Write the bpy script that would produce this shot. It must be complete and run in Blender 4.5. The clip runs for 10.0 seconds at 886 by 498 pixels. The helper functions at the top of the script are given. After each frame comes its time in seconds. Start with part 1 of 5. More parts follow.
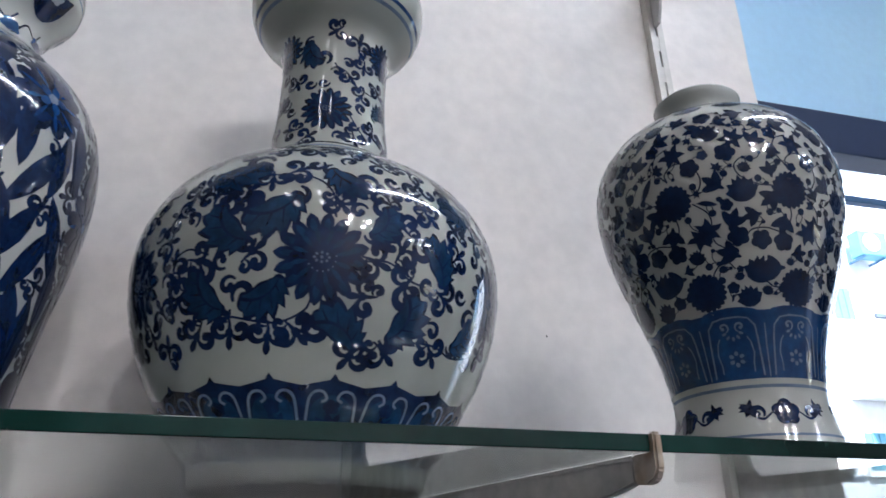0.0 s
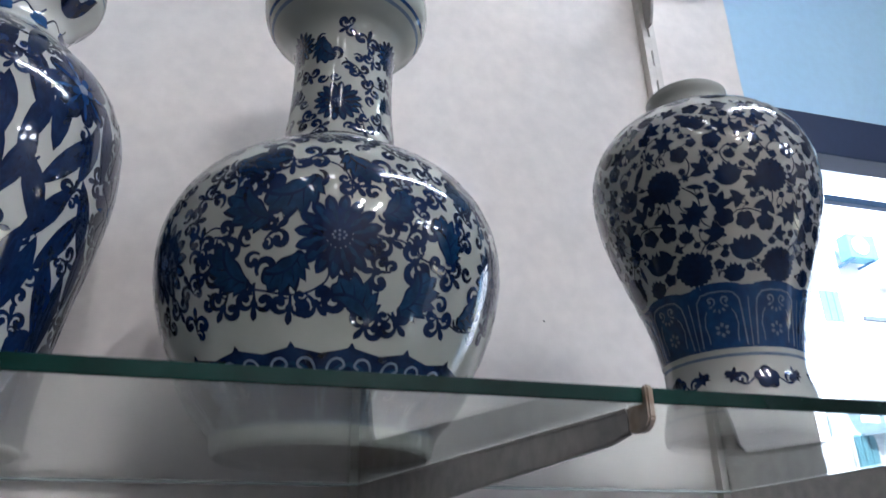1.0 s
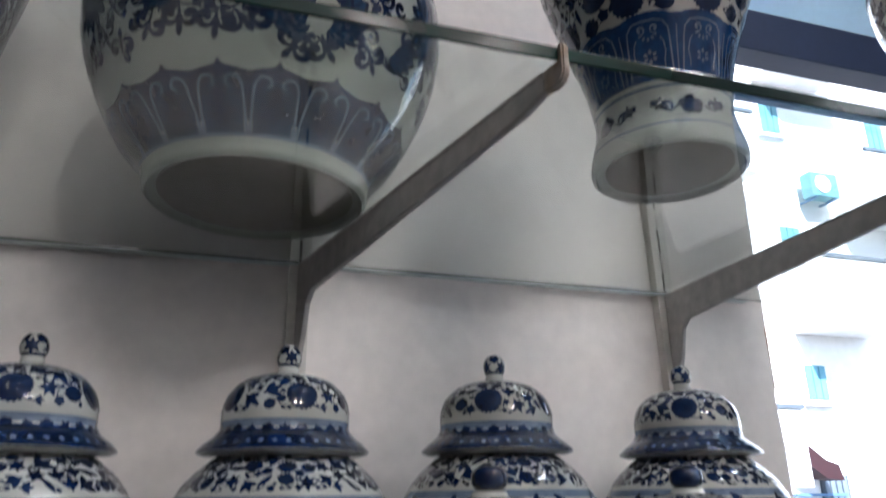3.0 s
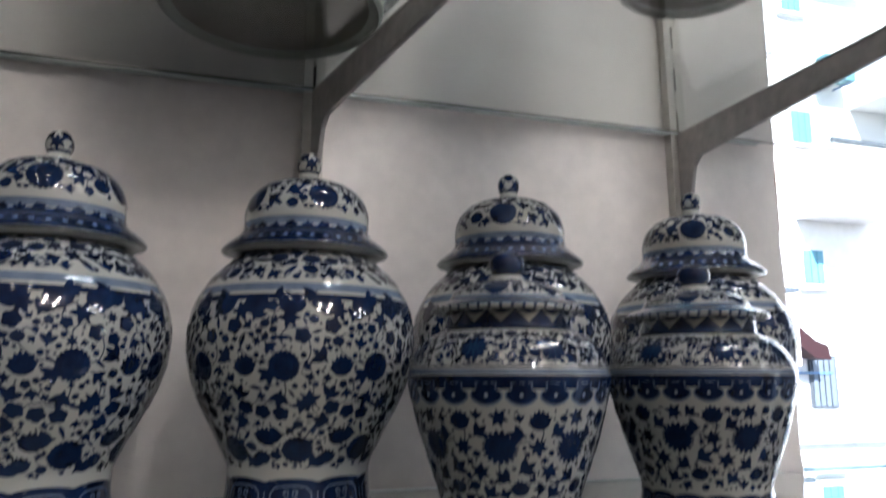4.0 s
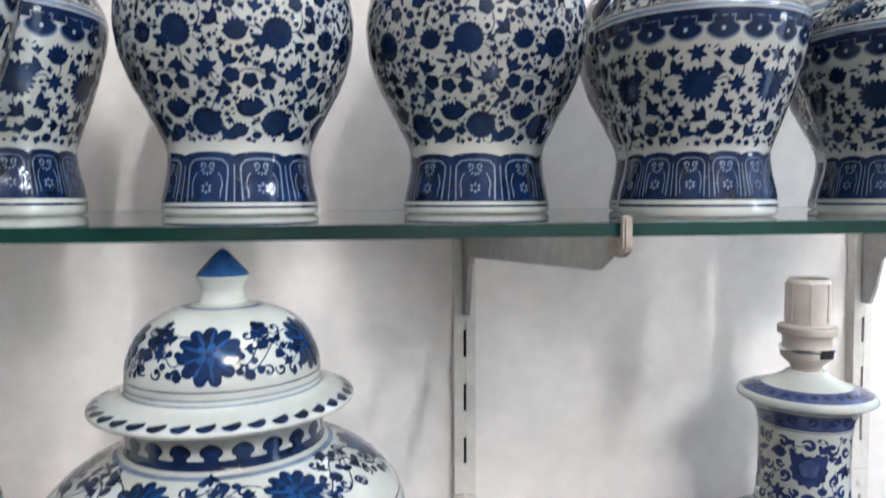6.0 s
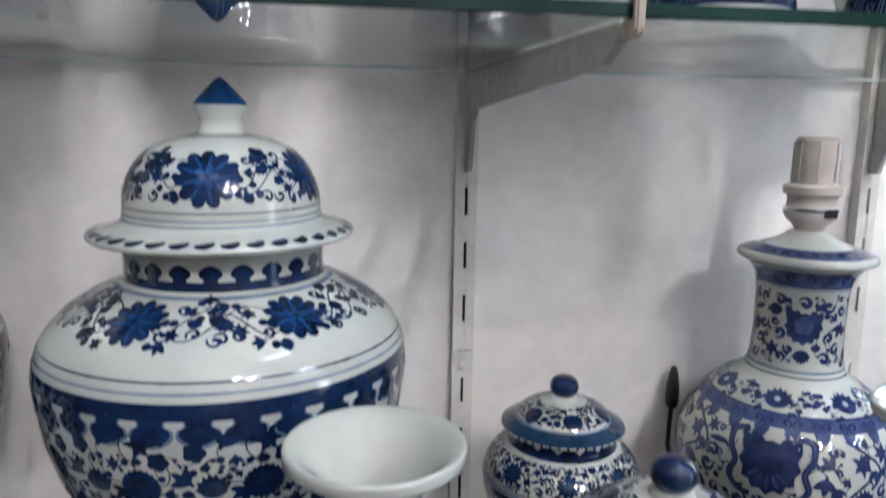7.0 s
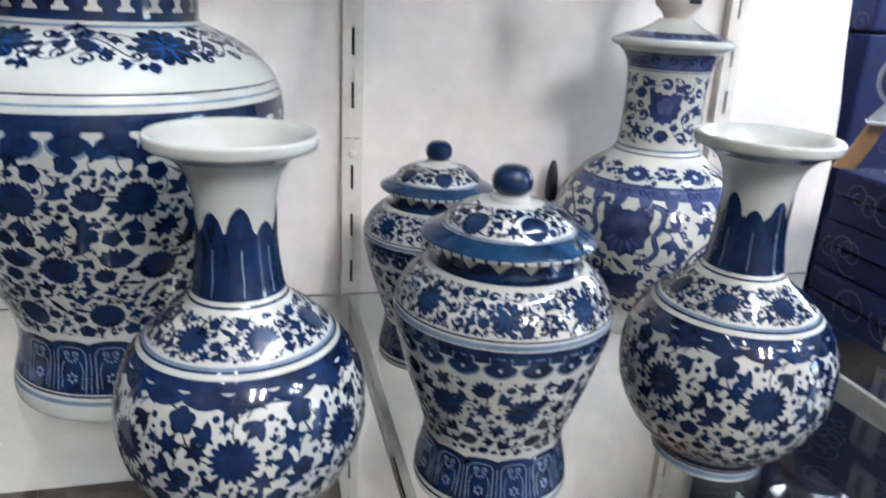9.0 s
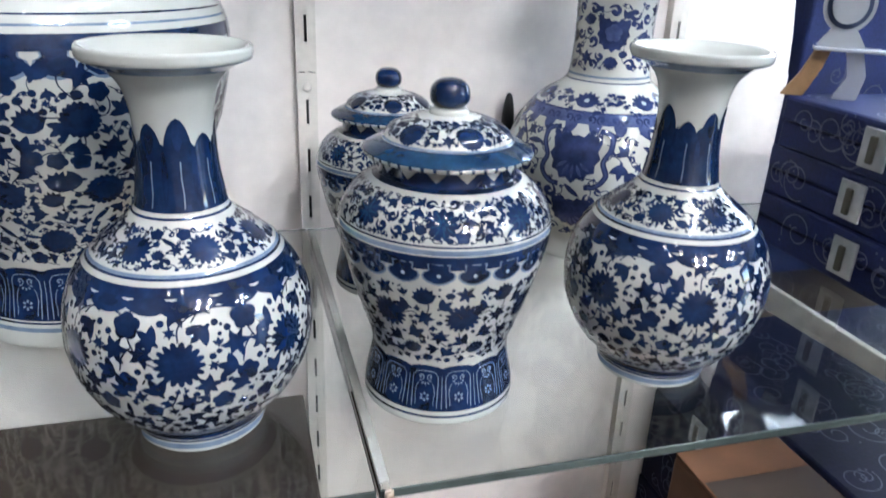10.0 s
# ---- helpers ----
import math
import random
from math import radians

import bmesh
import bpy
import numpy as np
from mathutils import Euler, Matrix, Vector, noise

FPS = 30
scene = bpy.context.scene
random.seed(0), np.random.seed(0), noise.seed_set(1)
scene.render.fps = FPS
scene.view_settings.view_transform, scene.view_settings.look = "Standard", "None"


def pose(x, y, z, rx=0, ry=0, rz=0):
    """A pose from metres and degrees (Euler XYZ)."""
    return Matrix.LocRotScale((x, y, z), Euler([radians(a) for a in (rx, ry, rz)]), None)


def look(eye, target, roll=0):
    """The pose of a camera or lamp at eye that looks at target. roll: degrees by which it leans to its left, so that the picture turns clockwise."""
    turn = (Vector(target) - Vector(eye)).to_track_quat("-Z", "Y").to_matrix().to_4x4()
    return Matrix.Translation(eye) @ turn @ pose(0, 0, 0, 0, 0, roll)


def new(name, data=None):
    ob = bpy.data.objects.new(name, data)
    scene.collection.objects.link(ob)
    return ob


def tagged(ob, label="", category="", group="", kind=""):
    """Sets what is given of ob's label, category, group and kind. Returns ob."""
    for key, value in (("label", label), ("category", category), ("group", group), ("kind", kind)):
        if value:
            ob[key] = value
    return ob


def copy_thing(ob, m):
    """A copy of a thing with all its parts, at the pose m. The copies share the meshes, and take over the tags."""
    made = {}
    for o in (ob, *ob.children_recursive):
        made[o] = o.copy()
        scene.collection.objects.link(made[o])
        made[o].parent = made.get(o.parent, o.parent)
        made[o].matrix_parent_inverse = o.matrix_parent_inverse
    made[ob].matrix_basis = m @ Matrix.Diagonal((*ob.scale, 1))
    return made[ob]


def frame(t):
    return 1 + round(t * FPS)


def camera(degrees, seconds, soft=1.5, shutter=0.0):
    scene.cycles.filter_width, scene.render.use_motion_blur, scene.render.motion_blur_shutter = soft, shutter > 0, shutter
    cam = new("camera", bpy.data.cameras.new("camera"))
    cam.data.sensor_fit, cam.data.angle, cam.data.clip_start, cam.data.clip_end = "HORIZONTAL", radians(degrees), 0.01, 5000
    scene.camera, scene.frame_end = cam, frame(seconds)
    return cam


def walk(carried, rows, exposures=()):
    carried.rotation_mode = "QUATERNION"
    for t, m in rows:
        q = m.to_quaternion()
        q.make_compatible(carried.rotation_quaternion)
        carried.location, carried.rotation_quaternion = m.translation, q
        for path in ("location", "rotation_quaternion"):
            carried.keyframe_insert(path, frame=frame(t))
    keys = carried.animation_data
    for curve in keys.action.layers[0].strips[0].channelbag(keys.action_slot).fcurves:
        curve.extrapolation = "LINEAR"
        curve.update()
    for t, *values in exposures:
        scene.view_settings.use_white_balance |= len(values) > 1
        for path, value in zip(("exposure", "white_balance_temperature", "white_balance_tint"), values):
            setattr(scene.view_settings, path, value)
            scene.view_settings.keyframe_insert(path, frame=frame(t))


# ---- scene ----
cam = camera(63.0, 10.0, soft=1.6, shutter=0.6)
PATH = [
    (0, (-0.09, -0.671, 0.406), (0.371, 1.095, 1.224), -0.5),
    (0.5, (-0.111, -0.683, 0.4), (0.379, 1.074, 1.221), -0.8),
    (1, (-0.107, -0.693, 0.377), (0.374, 1.064, 1.203), -0.7),
    (1.5, (-0.099, -0.687, 0.343), (0.416, 1.038, 1.216), -0.6),
    (2, (-0.082, -0.679, 0.307), (0.456, 1.075, 1.105), -1.4),
    (2.2, (-0.075, -0.675, 0.296), (0.478, 1.085, 1.068), -2.0),
    (3.3, (-0.069, -0.649, 0.23), (0.514, 1.172, 0.818), -0.1),
    (3.5, (-0.073, -0.649, 0.224), (0.507, 1.192, 0.747), 0.1),
    (4, (-0.077, -0.643, 0.193), (0.515, 1.235, 0.543), 0.1),
    (4.5, (-0.082, -0.642, 0.17), (0.4, 1.283, 0.418), -0.7),
    (5, (-0.097, -0.637, 0.147), (0.334, 1.313, 0.251), -0.8),
    (5.5, (-0.111, -0.638, 0.126), (0.233, 1.331, 0.073), -0.8),
    (5.7, (-0.115, -0.64, 0.118), (0.204, 1.332, 0.025), -0.8),
    (6.8, (-0.121, -0.641, 0.064), (0.164, 1.314, -0.244), 1.1),
    (7, (-0.118, -0.64, 0.051), (0.178, 1.303, -0.317), 1.0),
    (7.5, (-0.122, -0.642, 0.025), (0.174, 1.295, -0.378), 1.5),
    (8, (-0.118, -0.649, -0.001), (0.215, 1.269, -0.46), 2.9),
    (8.5, (-0.096, -0.678, -0.015), (0.291, 1.198, -0.589), 2.6),
    (9, (-0.085, -0.7, -0.031), (0.39, 1.126, -0.695), 3.1),
    (9.5, (-0.073, -0.711, -0.042), (0.449, 1.082, -0.756), 3.6),
    (10, (-0.066, -0.726, -0.052), (0.453, 1.048, -0.817), 2.5),
]
walk(cam, [(t, look(eye, target, roll)) for t, eye, target, roll in PATH],
     exposures=((0, 2.09, 5330, 11), (2, 2.06, 5380, 11), (3.5, 1.80, 5730, 12), (4, 1.84, 5780, 12), (4.5, 2.22, 5660, 8), (5, 2.85, 5580, 8), (5.5, 3.42, 5550, 8), (5.7, 3.41, 5520, 8), (7, 2.86, 5430, 10), (7.5, 2.76, 5340, 10), (8.5, 2.79, 5400, 8), (9, 3.31, 5420, 8), (9.6, 3.41, 5290, 8), (10, 3.46, 5320, 8)))

# ---- world, daylight and lamps ----
world = bpy.data.worlds.new("world")
scene.world = world
world.use_nodes = True
wn, wl = world.node_tree.nodes, world.node_tree.links
sky = wn.new("ShaderNodeTexSky")
sky.sky_type, sky.sun_disc = "NISHITA", False
sky.sun_elevation, sky.sun_rotation = radians(48), radians(150)
wl.new(sky.outputs[0], wn["Background"].inputs[0])
wn["Background"].inputs[1].default_value = 0.15
sun = new("sun", bpy.data.lights.new("sun", "SUN"))
sun.data.energy, sun.data.angle, sun.data.color = 5.0, radians(0.5), (1.0, 0.95, 0.88)
sun.matrix_world = look((1.0, -6.0, 8.0), (4.0, 3.0, 0.0))

# levels of the three glass shelves (top faces) and of the room
SHELF = (0.463, 0.0955, -0.33)
FLOOR, CEIL = -1.30, 2.75
RAIL_X = (-0.45, 0.0, 0.405)


# ---- materials ----
def material(name, colour, rough=0.5, metal=0.0, grain=0.0, scale=40.0, bump=0.0, coat=0.0, second=None, mixscale=6.0, spec=0.5):
    """A surface with variation at two scales: broad mottling towards a second colour, and fine grain with relief."""
    m = bpy.data.materials.new(name)
    m.use_nodes = True
    n, l = m.node_tree.nodes, m.node_tree.links
    b = n["Principled BSDF"]
    b.inputs["Roughness"].default_value, b.inputs["Metallic"].default_value = rough, metal
    b.inputs["Coat Weight"].default_value = coat
    b.inputs["Coat Roughness"].default_value = 0.04
    b.inputs["Specular IOR Level"].default_value = spec
    co = n.new("ShaderNodeTexCoord")
    broad = n.new("ShaderNodeTexNoise")
    broad.inputs["Scale"].default_value, broad.inputs["Detail"].default_value = mixscale, 5
    fine = n.new("ShaderNodeTexNoise")
    fine.inputs["Scale"].default_value, fine.inputs["Detail"].default_value = scale, 6
    l.new(co.outputs["Object"], broad.inputs["Vector"])
    l.new(co.outputs["Object"], fine.inputs["Vector"])
    ramp = n.new("ShaderNodeMapRange")
    ramp.inputs[1].default_value, ramp.inputs[2].default_value = 0.35, 0.65
    l.new(broad.outputs[0], ramp.inputs[0])
    mix = n.new("ShaderNodeMix")
    mix.data_type = "RGBA"
    mix.inputs[6].default_value = (*colour, 1)
    mix.inputs[7].default_value = (*(second or [c * 0.92 for c in colour]), 1)
    l.new(ramp.outputs[0], mix.inputs[0])
    last = mix.outputs[2]
    if grain:
        g = n.new("ShaderNodeMix")
        g.data_type, g.blend_type = "RGBA", "MULTIPLY"
        g.inputs[0].default_value = 1.0
        gr = n.new("ShaderNodeMapRange")
        gr.inputs[1].default_value, gr.inputs[2].default_value = 0.3, 0.7
        gr.inputs[3].default_value, gr.inputs[4].default_value = 1 - grain, 1.0
        l.new(fine.outputs[0], gr.inputs[0])
        l.new(last, g.inputs[6])
        l.new(gr.outputs[0], g.inputs[7])
        last = g.outputs[2]
    l.new(last, b.inputs["Base Color"])
    if bump:
        bp = n.new("ShaderNodeBump")
        bp.inputs["Strength"].default_value, bp.inputs["Distance"].default_value = bump, 0.002
        l.new(fine.outputs[0], bp.inputs["Height"])
        l.new(bp.outputs[0], b.inputs["Normal"])
    return m


PORCELAIN = material("porcelain_glaze", (0.525, 0.53, 0.485), 0.06, grain=0.04, scale=90, second=(0.475, 0.49, 0.455), mixscale=9, coat=0.3)
GREYGLAZE = material("greyish_glaze", (0.455, 0.47, 0.415), 0.06, grain=0.04, scale=90, second=(0.41, 0.43, 0.385), mixscale=9, coat=0.3)
COBALT = material("cobalt_dark", (0.0050, 0.0128, 0.044), 0.07, second=(0.0088, 0.027, 0.096), mixscale=70, grain=0.25, scale=260, coat=0.3)
WASH = material("cobalt_wash", (0.018, 0.075, 0.22), 0.07, second=(0.010, 0.040, 0.135), mixscale=90, grain=0.3, scale=240, coat=0.3)
MID = material("cobalt_mid", (0.0085, 0.026, 0.086), 0.07, second=(0.006, 0.017, 0.056), mixscale=80, grain=0.3, scale=240, coat=0.3)
TEAL = material("cobalt_teal", (0.015, 0.056, 0.135), 0.07, second=(0.008, 0.030, 0.080), mixscale=80, grain=0.3, scale=240, coat=0.3)
# unglazed clay, with the shade under the vases put into its tone
SHADECLAY = material("shaded_clay", (0.20, 0.18, 0.15), 0.8, grain=0.3, scale=120, bump=0.2, second=(0.14, 0.125, 0.105), mixscale=20)
VIOLET = material("cobalt_violet", (0.019, 0.029, 0.095), 0.07, second=(0.036, 0.055, 0.165), mixscale=80, grain=0.25, scale=240, coat=0.3)
LILAC = material("cobalt_lilac", (0.085, 0.110, 0.25), 0.07, second=(0.045, 0.065, 0.175), mixscale=80, grain=0.25, scale=240, coat=0.3)
GREYBLUE = material("cobalt_thin", (0.14, 0.19, 0.28), 0.08, second=(0.22, 0.28, 0.37), mixscale=60, grain=0.2, scale=200, coat=0.3)
WHITELINE = material("glaze_line", (0.44, 0.50, 0.55), 0.08, second=(0.36, 0.43, 0.52), mixscale=80, coat=0.3)
PLASTER = material("plaster", (0.885, 0.815, 0.760), 0.75, grain=0.09, scale=55, bump=0.14, second=(0.80, 0.76, 0.73), mixscale=4.5)
# blue daylight on the white window wall, put into its base colour
DAYWALL = material("daylit_wall", (0.50, 0.72, 0.88), 0.7, grain=0.06, scale=30, bump=0.08, second=(0.44, 0.66, 0.85), mixscale=1.2)
RAILPAINT = material("rail_paint", (0.74, 0.70, 0.64), 0.45, grain=0.12, scale=120, bump=0.05, second=(0.64, 0.60, 0.54), mixscale=12)
SLOTDARK = material("slot_back", (0.03, 0.03, 0.03), 0.8)
BRACKET = material("bracket_paint", (0.43, 0.41, 0.39), 0.45, grain=0.25, scale=90, bump=0.08, second=(0.52, 0.48, 0.44), mixscale=16)
BRASS = material("worn_tip", (0.45, 0.32, 0.20), 0.45, 0.3, grain=0.3, scale=150, second=(0.62, 0.55, 0.48), mixscale=60)
NAVYMETAL = material("navy_metal", (0.02, 0.035, 0.085), 0.5, grain=0.1, scale=40)
FRAMEBLUE = material("window_bar", (0.10, 0.20, 0.36), 0.5, grain=0.1, scale=40)
WOOD = material("raw_wood", (0.42, 0.25, 0.11), 0.7, grain=0.4, scale=60, bump=0.3, second=(0.3, 0.17, 0.07), mixscale=14)
CARDLIGHT = material("carton_orange", (0.15, 0.065, 0.025), 0.75, grain=0.25, scale=30, bump=0.1, second=(0.11, 0.048, 0.018), mixscale=5)
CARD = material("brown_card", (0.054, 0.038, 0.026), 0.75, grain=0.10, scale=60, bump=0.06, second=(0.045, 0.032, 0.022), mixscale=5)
TAPE = material("dark_tape", (0.06, 0.045, 0.035), 0.3, grain=0.1)
SILK = material("blue_brocade", (0.012, 0.020, 0.084), 0.55, grain=0.35, scale=300, bump=0.12, second=(0.014, 0.023, 0.11), mixscale=18, spec=0.25)
SILKLINE = material("brocade_thread", (0.065, 0.073, 0.16), 0.45, grain=0.4, scale=300, second=(0.14, 0.15, 0.25), mixscale=40)
# darker copy of the brocade: shade under the shelf put into the colour
SILKSHADE = material("shaded_brocade", (0.004, 0.005, 0.022), 0.6, grain=0.35, scale=300, bump=0.12, second=(0.007, 0.009, 0.038), mixscale=18, spec=0.2)
DIMLINE = material("dim_thread", (0.035, 0.04, 0.085), 0.5, grain=0.4, scale=300, second=(0.07, 0.075, 0.13), mixscale=40)
CLASP = material("clasp_plate", (0.30, 0.33, 0.33), 0.45, 0.2, grain=0.15, scale=80, second=(0.5, 0.5, 0.5), mixscale=20)
CLASPDARK = material("clasp_ring", (0.14, 0.13, 0.10), 0.35, 0.6, grain=0.2)
SILVER = material("silver_plate", (0.72, 0.74, 0.78), 0.22, 0.55, grain=0.06, second=(0.62, 0.66, 0.72), mixscale=9)
BAKELITE = material("lamp_holder_plastic", (0.60, 0.53, 0.47), 0.42, grain=0.08, scale=90, second=(0.52, 0.46, 0.41), mixscale=25)
CHROME = material("chrome", (0.7, 0.7, 0.7), 0.15, 1.0)
BLACK = material("black_plastic", (0.012, 0.012, 0.013), 0.4, grain=0.1)
FARWALL = material("shop_wall_paint", (0.33, 0.31, 0.30), 0.7, grain=0.15, scale=20, bump=0.1, second=(0.27, 0.26, 0.25), mixscale=1.0)
TILE = material("floor_tile", (0.055, 0.05, 0.047), 0.35, grain=0.15, scale=30, second=(0.04, 0.037, 0.035), mixscale=3)
FACADE = material("facade_plaster", (0.86, 0.85, 0.83), 0.85, grain=0.1, scale=3, second=(0.80, 0.79, 0.77), mixscale=0.5)
SHUTTER = material("blue_shutter", (0.13, 0.32, 0.38), 0.6, grain=0.15, scale=8)
RAILING = material("grey_railing", (0.10, 0.12, 0.14), 0.5, grain=0.15, scale=8)
CURTAIN = material("grey_curtain", (0.16, 0.20, 0.24), 0.8, grain=0.2, scale=8)
SIGNTEAL = material("sign_teal", (0.05, 0.10, 0.12), 0.4, grain=0.15, scale=6, second=(0.09, 0.15, 0.17), mixscale=1.5)
AWNING = material("red_awning", (0.030, 0.004, 0.006), 0.7, grain=0.15, scale=8)
DIMWALL = material("dim_left_wall", (0.040, 0.032, 0.028), 0.5, grain=0.3, scale=30, second=(0.025, 0.02, 0.018), mixscale=3)
ASPHALT = material("asphalt", (0.06, 0.06, 0.06), 0.9, grain=0.2, scale=20)


def glowing(name, colour, strength):
    m = bpy.data.materials.new(name)
    m.use_nodes = True
    b = m.node_tree.nodes["Principled BSDF"]
    b.inputs["Base Color"].default_value = (0.8, 0.8, 0.8, 1)
    b.inputs["Emission Color"].default_value = (*colour, 1)
    b.inputs["Emission Strength"].default_value = strength
    return m


def glass(name, colour, rough=0.0):
    m = bpy.data.materials.new(name)
    m.use_nodes = True
    b = m.node_tree.nodes["Principled BSDF"]
    b.inputs["Base Color"].default_value = (*colour, 1)
    b.inputs["Roughness"].default_value, b.inputs["IOR"].default_value = rough, 1.5
    b.inputs["Transmission Weight"].default_value = 1.0
    return m


SHELFGLASS = glass("shelf_glass", (0.83, 0.885, 0.855))
CLEARGLASS = glass("clear_glass", (0.83, 0.87, 0.85))
# pale colour for the light that the rear glass edge catches
LITEDGE = material("lit_back_edge", (0.60, 0.65, 0.62), 0.35, grain=0.15, scale=90, second=(0.48, 0.54, 0.51), mixscale=14)
GREYEDGE = material("grey_glass_edge", (0.05, 0.065, 0.06), 0.12, grain=0.2, scale=60, second=(0.09, 0.11, 0.10), mixscale=10)
GLASSEDGE = material("glass_edge", (0.006, 0.026, 0.021), 0.10, grain=0.2, scale=60, second=(0.012, 0.05, 0.04), mixscale=10)
TUBE = glowing("lamp_tube", (1.0, 0.90, 0.80), 3.6)
SIDETUBE = glowing("side_lamp_tube", (0.94, 0.94, 0.94), 17.0)
FARTUBE = glowing("far_lamp_tube", (1.0, 0.88, 0.77), 82.0)
COOLTUBE = glowing("cool_tube", (1.0, 0.96, 0.93), 19.0)


# ---- mesh helpers ----
def thing(name, label, category, at=(0, 0, 0), group="", kind=""):
    ob = new(name)
    ob.empty_display_size = 0.02
    ob.matrix_world = pose(*at)
    return tagged(ob, label, category, group, kind)


def part(name, bm, mat, parent=None, label="", smooth=False):
    me = bpy.data.meshes.new(name)
    bm.normal_update()
    bm.to_mesh(me)
    bm.free()
    for m in (mat if isinstance(mat, (list, tuple)) else [mat]):
        me.materials.append(m)
    if smooth:
        me.polygons.foreach_set("use_smooth", [True] * len(me.polygons))
    ob = new(name, me)
    ob.parent = parent
    return tagged(ob, label)


def box(bm, x0, x1, y0, y1, z0, z1, bevel=0.0, m=None):
    """Adds a box, with its edges rounded by bevel."""
    c = bmesh.ops.create_cube(bm, size=1.0)["verts"]
    bmesh.ops.scale(bm, vec=(x1 - x0, y1 - y0, z1 - z0), verts=c)
    bmesh.ops.translate(bm, vec=((x0 + x1) / 2, (y0 + y1) / 2, (z0 + z1) / 2), verts=c)
    if bevel:
        e = list({e for v in c for e in v.link_edges})
        c = bmesh.ops.bevel(bm, geom=e, offset=bevel, segments=2, affect="EDGES", profile=0.5)["verts"]
    if m is not None:
        bmesh.ops.transform(bm, matrix=m, verts=list(set(c)) if not bevel else [v for v in bm.verts if v in set(c)])
    return bm


def boxes(*dims, bevel=0.0):
    bm = bmesh.new()
    for d in dims:
        box(bm, *d, bevel=bevel)
    return bm


def prism(points, depth, axis="x", at=0.0, bevel=0.0):
    """A flat outline of 2D points, made solid: along x the points are (y, z), along y they are (x, z), along z (x, y)."""
    bm = bmesh.new()
    place = {"x": lambda a, b, d: (d, a, b), "y": lambda a, b, d: (a, d, b), "z": lambda a, b, d: (a, b, d)}[axis]
    lo = [bm.verts.new(place(a, b, at - depth / 2)) for a, b in points]
    hi = [bm.verts.new(place(a, b, at + depth / 2)) for a, b in points]
    bm.faces.new(lo)
    bm.faces.new(hi[::-1])
    for i in range(len(lo)):
        j = (i + 1) % len(lo)
        bm.faces.new((lo[i], hi[i], hi[j], lo[j]))
    bmesh.ops.recalc_face_normals(bm, faces=bm.faces)
    if bevel:
        bmesh.ops.bevel(bm, geom=list(bm.edges), offset=bevel, segments=2, affect="EDGES")
    return bm


# ---- turned porcelain ----
def smooth_line(points, per=7):
    """A smooth line through 2D points; a doubled point makes a corner."""
    out = []
    runs, run = [], [points[0]]
    for p in points[1:]:
        if p == run[-1]:
            runs.append(run)
            run = [p]
        else:
            run.append(p)
    runs.append(run)
    for run in runs:
        if len(run) < 2:
            continue
        q = [np.array(p, float) for p in run]
        q = [2 * q[0] - q[1]] + q + [2 * q[-1] - q[-2]]
        for i in range(1, len(q) - 2):
            for k in range(per):
                u = k / per
                out.append(0.5 * (2 * q[i] + (q[i + 1] - q[i - 1]) * u + (2 * q[i - 1] - 5 * q[i] + 4 * q[i + 1] - q[i + 2]) * u * u
                                  + (3 * q[i] - q[i - 1] - 3 * q[i + 1] + q[i + 2]) * u ** 3))
        out.append(q[-2])
    return np.array(out)


def turned(line, seg=88):
    """A surface of revolution of (radius, height) points, from the axis outwards and back."""
    bm = bmesh.new()
    ang = [2 * math.pi * k / seg for k in range(seg)]
    rows = []
    for r, z in line:
        if r < 1e-5:
            rows.append([bm.verts.new((0, 0, z))])
        else:
            rows.append([bm.verts.new((r * math.sin(a), -r * math.cos(a), z)) for a in ang])
    for a, b in zip(rows, rows[1:]):
        for k in range(seg):
            j = (k + 1) % seg
            if len(a) == 1 and len(b) == 1:
                continue
            if len(a) == 1:
                bm.faces.new((a[0], b[j], b[k]))
            elif len(b) == 1:
                bm.faces.new((a[k], a[j], b[0]))
            else:
                bm.faces.new((a[k], a[j], b[j], b[k]))
    bmesh.ops.recalc_face_normals(bm, faces=bm.faces)
    return bm


